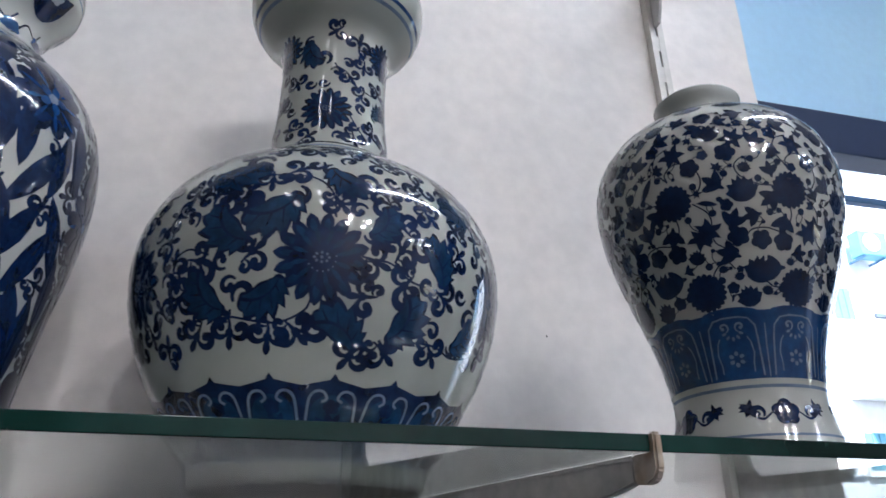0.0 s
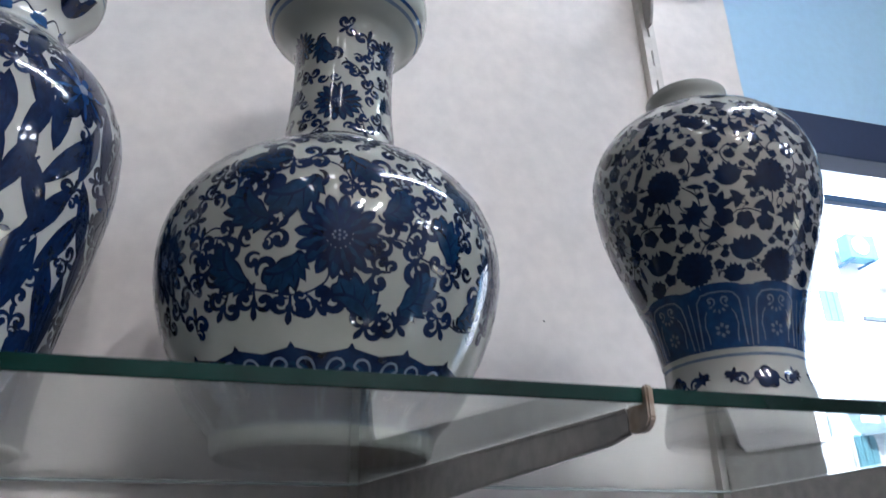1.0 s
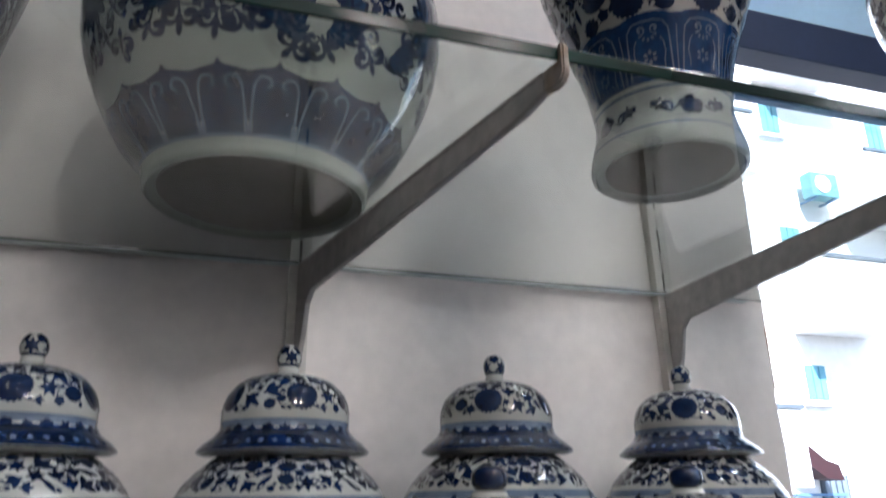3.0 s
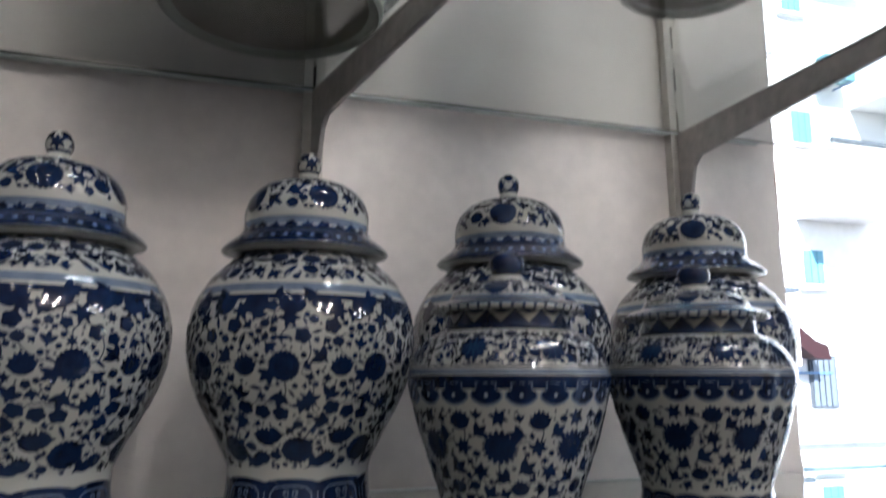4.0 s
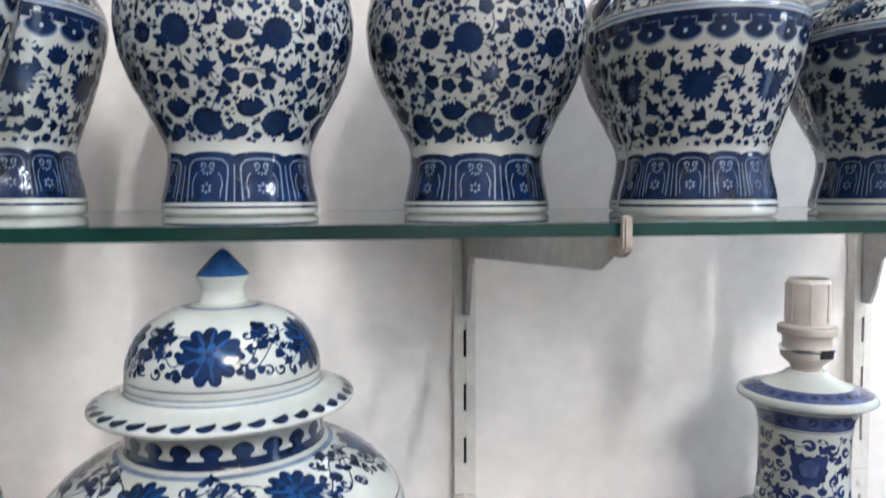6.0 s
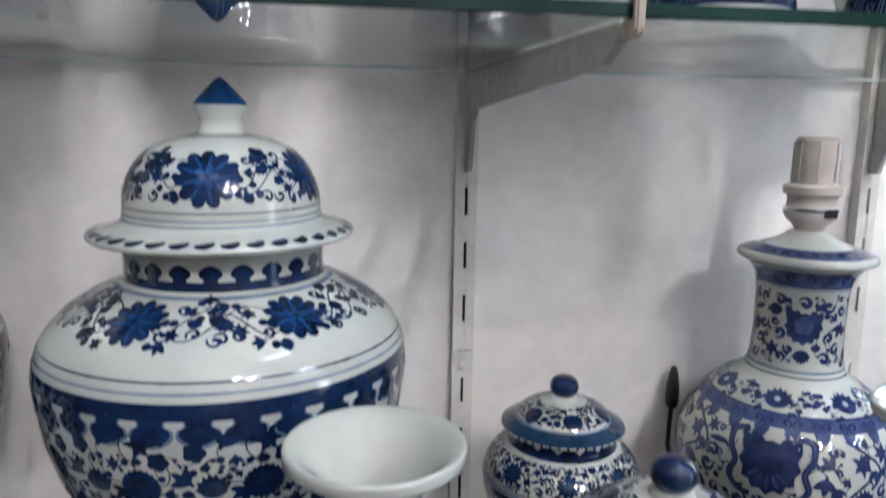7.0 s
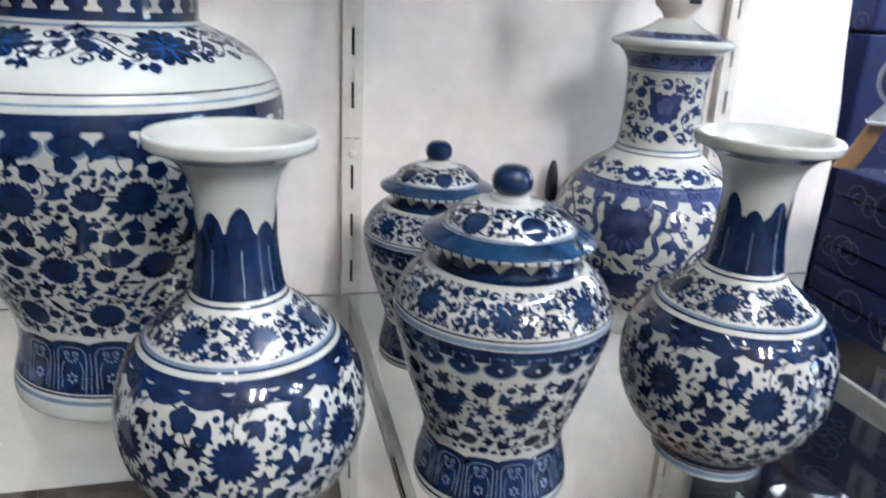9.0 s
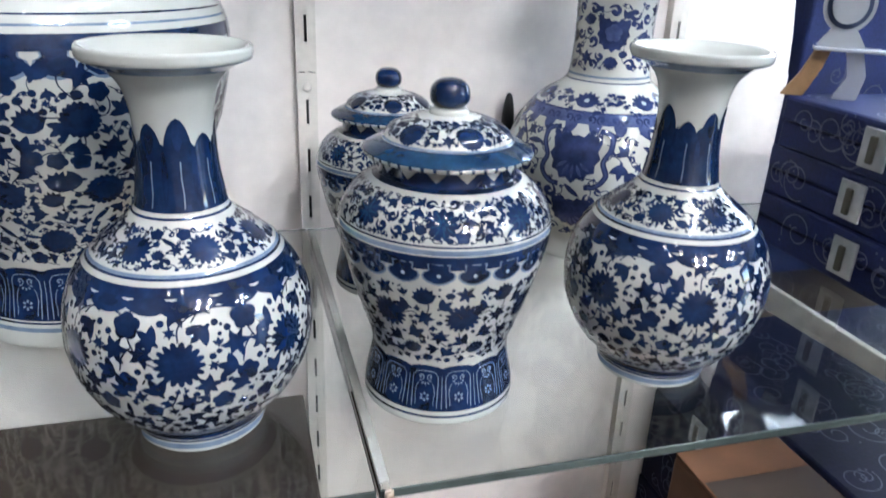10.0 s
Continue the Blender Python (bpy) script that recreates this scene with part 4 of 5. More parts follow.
def ginger_jar(x, y, z):
    """A smaller lidded jar: pronounced shoulder, low domed lid with a ball knob."""
    j = thing("ginger_jar", "small blue and white lidded jar with ball knob", "jar", (x, y, z), "small lidded jars")
    base = [(0, .004), (.042, .004), (.0465, 0), (.0465, 0), (.0495, .0015), (.0502, .006), (.0490, .016), (.0462, .028), (.0448, .038), (.0455, .045), (.0490, .056), (.0545, .072), (.0605, .092), (.0645, .109), (.0664, .119), (.0664, .1265),
            (.0632, .1355), (.0575, .1440), (.0500, .1500), (.0440, .1532), (.0420, .1550), (.0414, .1620), (.0412, .1690)]
    jar, P = body_of("body", base, [(.038, .169), (.038, .15), (0, .14)], j)
    rng = random.Random(23)
    P.ring(COBALT, .0066, .0082)
    P.ring(COBALT, .011, .0125)
    panel_band(P, .0125, .0395, 14)
    taken = []
    for i in range(8):
        th = -0.05 + 2 * math.pi * i / 8
        aster_flower(P, th, P.at(.0805), .0112, None, False, SPIKED)
        taken.append((th, P.at(.0805), .0115))
        for a, z, rot, size, shape in ((.0, .0975, .3, .0068, IVY), (.18, .0880, 1.4, .0064, TREFOIL), (-.20, .0900, -.9, .0062, TREFOIL), (.39, .0960, .2, .0078, LOTUS), (.40, .0810, 2.4, .0070, IVY),
                                       (.28, .0680, -1.0, .0070, TREFOIL), (-.22, .0660, 2.0, .0072, IVY), (.03, .0625, .9, .0064, TREFOIL), (.22, .0555, .3, .0066, LOTUS), (-.14, .0530, -.6, .0060, TREFOIL)):
            motif(P, th + a, P.at(z), shape, size, rot, (COBALT, MID))
            taken.append((th + a, P.at(z), size * .85))
        r = P.rad(P.at(.085))
        P.strip(COBALT, th, P.at(.0805), [(x * r, y) for x, y in smooth_line([(.17, .002), (.27, .004), (.36, .0), (.44, .008), (.42, .016)], 5)], .0008)
        P.strip(COBALT, th, P.at(.0805), [(x * r, y) for x, y in smooth_line([(-.02, -.011), (-.01, -.019), (-.10, -.024), (-.20, -.020)], 5)], .0008)
    scroll_field(P, rng, .0435, .1040, [], (.0028, .0046), 0.4, taken=taken, stems=False)
    P.ring(COBALT, .1150, .1232)
    for i in range(20):
        th = 2 * math.pi * i / 20
        P.blob(GREYBLUE, th, P.at(.1118), [(a * .0165, b * .0072) for a, b in RUYI], 0, 1, off=.0002)
        P.blob(COBALT, th, P.at(.1122), [(a * .0145, b * .0062) for a, b in RUYI], 0, 1, off=.0004)
        P.blob(WHITELINE, th, P.at(.1115), DISC, 0, .0012, off=.0006, rings=1)
    P.ring(GREYBLUE, .1240, .1268)
    P.ring(COBALT, .1280, .1290)
    for i in range(8):
        lotus_flower(P, -.30 + 2 * math.pi * i / 8, P.at(.1400), .0095, rng, COBALT, TEAL)
    scroll_field(P, rng, .1292, .1508, [], (.0025, .0045), 4.0, curls=.35, taken=[(-.30 + 2 * math.pi * i / 8, P.at(.1400), .0084) for i in range(8)])
    P.ring(COBALT, .1522, .1688)
    for i in range(15):
        P.blob(PORCELAIN, 2 * math.pi * i / 15, P.at(.1608), [(-.0082, .0042), (.0082, .0042), (.0030, -.0010), (0, -.0036), (-.0030, -.0010)][::-1], 0, 1, off=.0003)
    P.done(jar, "painted_scroll")
    lid_line = [(.0418, .1660), (.0475, .1648), (.0508, .1655), (.0517, .1678), (.0482, .1702), (.0436, .1724), (.0400, .1738), (.0390, .1748), (.0362, .1793), (.0300, .1835), (.0220, .1865), (.0150, .1880), (.0120, .1886)]
    lid, L = body_of("lid", lid_line, [(0, .1886)], j, "low domed lid with a blue brim")
    Lz = lambda i: float(L.s[i * 7])
    L.ring(TEAL, Lz(3), Lz(6), by_s=True)
    L.ring(COBALT, Lz(5) + .003, Lz(6), off=.0003, by_s=True)
    for i in range(46):
        L.blob(COBALT, 2 * math.pi * i / 46, Lz(3) - .0012, [(-.5, -1), (.5, -1), (.6, .2), (.5, 1), (-.5, 1), (-.6, .2)], 0, .0017, off=.0003, rings=1)
    L.ring(GREYBLUE, Lz(6) + .0003, Lz(7) + .0006, by_s=True)
    scroll_field(L, rng, .1758, .1874, [(.1814, .0085, 6, 0.1)], (.0024, .0042), 3.0, curls=.05)
    L.done(lid, "painted_scroll")
    part("collar", turned(smooth_line([(.0125, .1880), (.0115, .1905), (.0090, .1920), (0, .1924)]), 32), PORCELAIN, lid, smooth=True)
    part("knob", turned(smooth_line([(0, .1915), (.0075, .1920), (.0112, .1955), (.0120, .2003), (.0106, .2050), (.0065, .2083), (0, .2094)]), 36), COBALT, lid, "glossy dark blue ball knob", smooth=True)
    return j


def bottle_vase(x, y, z):
    """A round-bellied bottle vase with a trumpet mouth and a collar of blue leaves."""
    v = thing("bottle_vase", "blue and white porcelain bottle vase with white trumpet mouth", "vase", (x, y, z), "bottle vases")
    outer = [(0, .004), (.033, .004), (.0365, 0), (.0365, 0), (.0380, .002), (.0388, .008), (.0400, .0135), (.0440, .0175), (.0545, .028), (.0630, .042), (.0682, .058), (.0695, .074), (.0680, .089), (.0630, .103), (.0540, .116), (.0430, .126), (.0330, .134), (.0270, .140),
             (.0243, .146), (.0225, .156), (.0212, .170), (.0208, .184), (.0218, .197), (.0250, .208), (.0310, .2155), (.0380, .2195), (.0421, .2212), (.0434, .2230), (.0437, .2262)]
    lip = [(.0436, .2272), (.0428, .2283), (.0410, .2281), (.036, .2245), (.0285, .2165), (.0215, .206), (.018, .190), (.018, .15), (0, .14)]
    body, P = body_of("body", outer, lip, v)
    rng = random.Random(37)
    P.ring(GREYBLUE, .0035, .0075)
    P.ring(COBALT, .0085, .0100)
    P.ring(COBALT, .0105, .0178)
    taken = []
    for i in range(7):
        th = -0.05 + 2 * math.pi * i / 7
        aster_flower(P, th, P.at(.0785), .0130, (COBALT, COBALT), False, SPIKED)
        taken.append((th, P.at(.0785), .0135))
        for a, z, rot, size, shape in ((.0, .1035, .4, .0072, IVY), (.17, .0945, 2.3, .0062, TREFOIL), (-.21, .0925, .9, .0062, TREFOIL), (-.28, .0845, -1.9, .0066, IVY), (.43, .0870, 2.6, .0072, IVY),
                                       (.36, .0735, 1.2, .0066, TREFOIL), (.18, .0655, -2.4, .0066, IVY), (-.18, .0645, .5, .0064, TREFOIL), (.44, .0620, 1.0, .0060, TREFOIL), (.03, .0540, -.7, .0064, IVY)):
            motif(P, th + a, P.at(z), shape, size * 1.2, rot, (COBALT, MID))
            taken.append((th + a, P.at(z), size * .9))
        for a, z, size, ink in ((-.38, .0985, .0074, MID), (-.40, .0680, .0066, COBALT), (.30, .0530, .0064, MID), (-.24, .0500, .0056, COBALT)):
            P.blob(COBALT, th + a, P.at(z), ROSETTE, 0, size, rings=2)
            P.blob(ink, th + a, P.at(z), ROSETTE, 0, size * .8, off=.0004, rings=2)
            taken.append((th + a, P.at(z), size))
        for a, z in ((.09, .0955), (-.12, .1000), (.28, .0985), (.24, .0815), (-.30, .0750), (.10, .0600), (-.08, .0590), (.37, .0950), (.30, .0665)):
            P.blob(COBALT, th + a, P.at(z), DISC, 0, .0019, rings=1)
            taken.append((th + a, P.at(z), .002))
        r = P.rad(P.at(.09))
        for stem in (((-.17, -.001), (-.27, .003), (-.34, .010), (-.38, .018)), ((.0, .012), (.01, .020), (.12, .026), (.28, .028), (.42, .026), (.48, .022)), ((.10, .022), (.16, .027), (.24, .0255)),
                     ((.02, -.013), (.04, -.020), (.14, -.022)), ((-.34, .010), (-.42, .004), (-.45, -.004)), ((-.02, -.014), (-.08, -.024), (-.18, -.028))):
            P.strip(COBALT, th, P.at(.0785), [(x * r, y) for x, y in smooth_line(list(stem), 6)], .0009)
    scroll_field(P, rng, .0185, .1010, [], (.0030, .0054), 0.35, taken=taken, stems=False)
    P.ring(COBALT, .1105, .1152)
    for i in range(17):
        th = 2 * math.pi * i / 17 + .1
        P.blob(COBALT, th, P.at(.1082), [(a * .0200, b * .0058) for a, b in RUYI], 0, 1)
        for hand in (-1, 1):
            curl(P, COBALT, th + hand * .115, P.at(.1062), .0046, hand * 0.6, -hand, .3)
        P.blob(MID, th, P.at(.1084), [(a * .0105, b * .0028) for a, b in RUYI], 0, 1, off=.0004)
    P.ring(GREYBLUE, .1186, .1200)
    P.ring(COBALT, .1176, .1186)
    for i in range(7):
        aster_flower(P, .30 + 2 * math.pi * i / 7, P.at(.1285), .0094, (COBALT, COBALT), False, SPIKED)
    scroll_field(P, rng, .1205, .1385, [], (.0026, .0046), 3.2, curls=.5, taken=[(.30 + 2 * math.pi * i / 7, P.at(.1285), .0088) for i in range(7)])
    P.ring(COBALT, .1405, .1418)
    P.ring(COBALT, .1440, .1520)
    P.ring(MID, .1480, .1680, off=.0002)
    for k in range(9):
        th = 2 * math.pi * k / 9 + .1
        tall = (.047, .038, .044, .040, .049, .036)[k % 6]
        P.blob(MID, th, P.at(.150) + tall * .5 - .003, [(a * .0155, b * tall * .5) for a, b in SPEAR], rng.uniform(-.03, .03), 1, off=.0003, rings=4)
        P.blob(COBALT, th, P.at(.150) + tall * .80 - .003, [(a * .0098, b * tall * .19) for a, b in BLADE], 0, 1, off=.0005, rings=2)
        P.blob(MID, th + math.pi / 9, P.at(.150) + .013, [(a * .0085, b * rng.uniform(.015, .020)) for a, b in SPEAR], 0, 1, off=.00025, rings=4)
        P.blob(COBALT, th + math.pi / 9, P.at(.150) + .012, [(a * .0060, b * .018) for a, b in BLADE], 0, 1, off=.0005, rings=2)
        P.strip(GREYBLUE, th + .04, P.at(.150), [(0, -.004), (.0003, .004), (-.0002, .012), (0, .021)], .0007, off=.0006)
    P.ring(GREYBLUE, .2165, .2218)
    P.done(body, "painted_scroll")
    return v


def big_jar(x, y, z):
    j = thing("baluster_jar", "tall blue and white lidded jar with pointed blue finial", "jar", (x, y, z), "baluster jars")
    base = [(0, .006), (.072, .006), (.079, 0), (.079, 0), (.0835, .002), (.0845, .010), (.0825, .020), (.0785, .034), (.0768, .048), (.0780, .060), (.0835, .078), (.0930, .102), (.1030, .126), (.1120, .150), (.1185, .174), (.1222, .198), (.1232, .213),
            (.1215, .226), (.1160, .239), (.1050, .2505), (.0900, .2605), (.0745, .2680), (.0672, .2718), (.0655, .277), (.0655, .300)]
    jar, P = body_of("body", base, [(.060, .300), (.060, .27), (0, .26)], j)
    rng = random.Random(51)
    P.ring(GREYBLUE, .0145, .0175)
    P.ring(COBALT, .020, .0215)
    panel_band(P, .0225, .0600, 18)
    taken = vine_units(P, .1235, .1735, 11, -0.29, .0122, (COBALT, MID), 0.10, top=0.62, foot=-1.12)
    scroll_field(P, rng, .0655, .1950, [(.0850, .0115, 11, 0.03)], (.0032, .0060), 0.45, taken=taken)
    border(P, .2078, 30, .0212, .0096, GREYBLUE, off=.0001)
    border(P, .2085, 30, .0180, .0080)
    border(P, .2080, 30, .0090, .0036, MID, off=.0004)
    P.ring(MID, .2150, .2245)
    P.ring(COBALT, .2150, .2165, off=.0003)
    P.ring(GREYBLUE, .2285, .2300)
    P.ring(COBALT, .2345, .2356)
    for k in range(6):
        th = 2 * math.pi * k / 6 - 0.46
        s = P.at(.2600)
        lotus_flower(P, th, s, .0190, rng, COBALT, WASH)
        for side in (-1, 1):
            leafy_branch(P, th + side * 0.33, s + side * .002, .040, .010, rng, COBALT, .0066, side)
            for q in range(5):
                curl(P, COBALT, th + side * (0.24 + 0.075 * q), s + (.013 if q % 2 else -.011) + rng.uniform(-.003, .003), .0095, rng.random() * 6.28, side, .22)
        P.strip(COBALT, th + math.pi / 6, s, [(.034 * u, .013 * math.sin(u * 3.0)) for u in np.linspace(-1, 1, 22)], .0009)
    P.ring(COBALT, .2725, .2785)
    border(P, .2830, 22, .0118, .0060, COBALT, RUYI_UP)
    P.ring(GREYBLUE, .2690, .2705)
    P.done(jar, "painted_scroll")
    lid_line = [(.0660, .2965), (.0790, .2970), (.0855, .2985), (.0872, .3010), (.0850, .3032), (.0765, .3060), (.0685, .3085), (.0655, .3110), (.0645, .3150), (.0640, .3220), (.0625, .3310), (.0570, .3440), (.0470, .3550), (.0340, .3620), (.0200, .3655), (.0150, .3665)]
    lid, L = body_of("lid", lid_line, [(0, .3665)], j, "high domed lid with a flat brim")
    Lz = lambda i: float(L.s[i * 7])
    for i in range(36):
        L.blob(COBALT, 2 * math.pi * i / 36, (Lz(4) + Lz(5)) / 2 - .001, [(a * 1.15, b * .5) for a, b in HANG], 0.35, .0100)
    L.ring(GREYBLUE, Lz(7), Lz(7) + .0012, by_s=True)
    L.ring(GREYBLUE, .3145, .3155)
    L.ring(COBALT, .3195, .3203)
    for k in range(5):
        th = 2 * math.pi * k / 5 - 0.02
        s = L.at(.3415)
        lotus_flower(L, th, s, .0200, rng, COBALT, WASH)
        for side in (-1, 1):
            leafy_branch(L, th + side * 0.50, s + rng.uniform(-.003, .003), .030, .010, rng, COBALT, .0056, side)
            for q in range(4):
                curl(L, COBALT, th + side * (0.36 + 0.10 * q), s + (.013 if q % 2 else -.012), .0085, rng.random() * 6.28, side, .22)
        for q in range(6):
            L.blob(COBALT, th + math.pi / 5 + rng.uniform(-.18, .18), s + rng.uniform(-.014, .014), rng.choice((DISC, DISC, TREFOIL)), rng.random() * 6, rng.uniform(.0014, .0030), rings=1)
        L.strip(COBALT, th + math.pi / 5, s, [(.030 * u, .012 * math.sin(u * 2.8)) for u in np.linspace(-1, 1, 20)], .0008)
    L.ring(GREYBLUE, .3640, .3648)
    L.done(lid, "painted_scroll")
    part("collar", turned(smooth_line([(.0170, .3655), (.0150, .3690), (.0138, .3730), (.0142, .3760), (.0160, .3800), (.0172, .3825), (.0168, .3845), (0, .3850)]), 40), PORCELAIN, lid, "white waisted collar", smooth=True)
    part("finial", turned(smooth_line([(.0170, .3838), (.0172, .3855), (.0140, .3895), (.0085, .3955), (.0035, .4005), (0, .4025)]), 40), WASH, lid, "pointed blue finial", smooth=True)
    return j


def lamp_vase(x, y, z):
    v = thing("lamp_vase", "violet-blue and white porcelain lamp base with cream bulb holder", "lamp", (x, y, z))
    outer = [(0, .005), (.055, .005), (.060, 0), (.060, 0), (.063, .003), (.062, .012), (.063, .022), (.072, .038), (.084, .056), (.0915, .076), (.0935, .094), (.0905, .112), (.0830, .130), (.0720, .145), (.0600, .156), (.0480, .164), (.0405, .171), (.0378, .180),
             (.0362, .200), (.0360, .220), (.0368, .240), (.0400, .254), (.0465, .2620), (.0530, .2655), (.0548, .2672), (.0545, .2700), (.0520, .2722), (.0400, .2760), (.0260, .2815), (.0180, .2862), (.0150, .2890)]
    body, P = body_of("body", outer, [(0, .2890)], v)
    rng = random.Random(77)
    M = (VIOLET, VIOLET)
    taken = []
    for i in range(4):
        th = -0.73 + 2 * math.pi * i / 4
        for z, R in ((.1120, .0235), (.0580, .0190)):
            P.blob(VIOLET, th, P.at(z), PEONY, 0, R, rings=4)
            for j in range(5):
                a = 2.2 + j * .47
                P.blob(LILAC, th + R * .55 * math.sin(a) / P.rad(P.at(z)), P.at(z) + R * .55 * math.cos(a), BLADE, -a, R * .26, off=.0004)
            taken.append((th, P.at(z), R))
        for hand in (-1, 1):
            path = smooth_line([(hand * .018, .026), (hand * .029, .022), (hand * .031, .010), (hand * .026, -.002), (hand * .030, -.014), (hand * .022, -.024), (hand * .012, -.026)], 6)
            P.strip(VIOLET, th, P.at(.1120), path, .0050)
            P.strip(LILAC, th, P.at(.1120), path[2:-2], .0022, off=.0004)
            taken += [(th + hand * .31, P.at(.1120) + d, .006) for d in (-.018, 0, .014)]
        side = th + math.pi / 4
        for z, hand in ((.118, 1), (.092, -1), (.066, 1)):
            path = [(hand * .016 * math.sin(u), .011 * (u - 2)) for u in np.linspace(.4, 3.8, 24)]
            P.strip(VIOLET, side, P.at(z), path, .0024)
            for u, d in ((6, 1), (13, -1), (20, 1)):
                x, y = path[u]
                curl(P, VIOLET, side + (x + d * .006) / P.rad(P.at(z)), P.at(z) + y, .0120, u, d, .34)
            motif(P, side, P.at(z), (LOTUS, IVY, LOTUS)[hand], .0105, 0, M)
            taken.append((side, P.at(z), .013))
    scroll_field(P, rng, .028, .1360, [], (.0050, .0085), 1.0, mats=M, curls=.6, taken=taken)
    P.ring(LILAC, .1395, .1485)
    P.ring(VIOLET, .1480, .1492, off=.0004)
    for i in range(22):
        th = 2 * math.pi * i / 22
        P.blob(LILAC, th, P.at(.1400), [(a * 1.15, -b) for a, b in SPEAR], 0, .0105, off=.0002)
        for hand in (-1, 1):
            curl(P, VIOLET, th + hand * .05, P.at(.1420), .0085, hand * 1.2, hand, .26, off=.0004)
    for k in range(7):
        th = 2 * math.pi * k / 7 + .12
        P.blob(VIOLET, th, P.at(.157), LOTUS, 0, .0125)
        P.blob(WHITELINE, th, P.at(.157), ROSETTE, 0, .0026, off=.0004, rings=1)
        for side in (-1, 1):
            leafy_branch(P, th + side * .30, P.at(.156), .020, .006, rng, VIOLET, .0040, side)
    P.ring(VIOLET, .1705, .1715)
    P.ring(GREYBLUE, .1745, .1765)
    for i in range(3):
        th = -0.50 + 2 * math.pi * i / 3
        P.blob(VIOLET, th, P.at(.2130), PEONY, 0, .0150, rings=3)
        P.blob(LILAC, th, P.at(.2150), ROSETTE, 0, .0080, off=.0004)
        motif(P, th, P.at(.1890), LOTUS, .0075, 3.14, M)
    scroll_field(P, rng, .178, .2430, [], (.0042, .0076), 1.1, mats=M, curls=.6, taken=[(-.5 + 2.0944 * i, P.at(z), r) for i in range(3) for z, r in ((.213, .0155), (.189, .008))])
    P.ring(GREYBLUE, .2445, .2455)
    P.ring(LILAC, .2465, .2610)
    P.ring(VIOLET, .2465, .2475, off=.0004)
    for i in range(24):
        curl(P, VIOLET, 2 * math.pi * i / 24, P.at(.2540), .0100, i * 1.9, 1 if i % 2 else -1, .34, off=.0004)
    P.ring(LILAC, .2726, .2775)
    for i in range(26):
        P.blob(VIOLET, 2 * math.pi * i / 26, P.at(.2750), SPRAY, i, .0045, off=.0004, rings=1)
    P.done(body, "painted_scroll")
    h = part("bulb_holder", turned(smooth_line([(0.0000, 0.2850), (0.0113, 0.2850), (0.0118, 0.2900), (0.0143, 0.2950), (0.0197, 0.3000), (0.0214, 0.3050), (0.0214, 0.3050), (0.0202, 0.3085), (0.0193, 0.3135), (0.0202, 0.3190), (0.0231, 0.3205), (0.0235, 0.3240), (0.0231, 0.3270), (0.0181, 0.3285), (0.0181, 0.3285), (0.0172, 0.3360), (0.0175, 0.3500), (0.0168, 0.3650), (0.0168, 0.3650), (0.0143, 0.3660), (0.0139, 0.3450), (0.0000, 0.3450)]), 40),
             BAKELITE, v, "cream plastic bulb holder", smooth=True)
    part("switch", boxes((-.003, .009, -.0225, -.0200, .302, .3095), bevel=.001), BLACK, h, "black switch key")
    part("holder_ring", turned(np.array([(0.0198, 0.3055), (0.0220, 0.3060), (0.0222, 0.3090), (0.0198, 0.3095)]), 40), CHROME, h, "metal shade ring", smooth=True)
    for i in range(7):
        a = 2 * math.pi * i / 7 + .4
        part("rib", boxes((-.0012, .0012, -.0012, .0012, .331, .363), bevel=.0005), BAKELITE, h).matrix_local = pose(.0172 * math.sin(a), -.0172 * math.cos(a), 0, 0, 0, math.degrees(a))
    return v


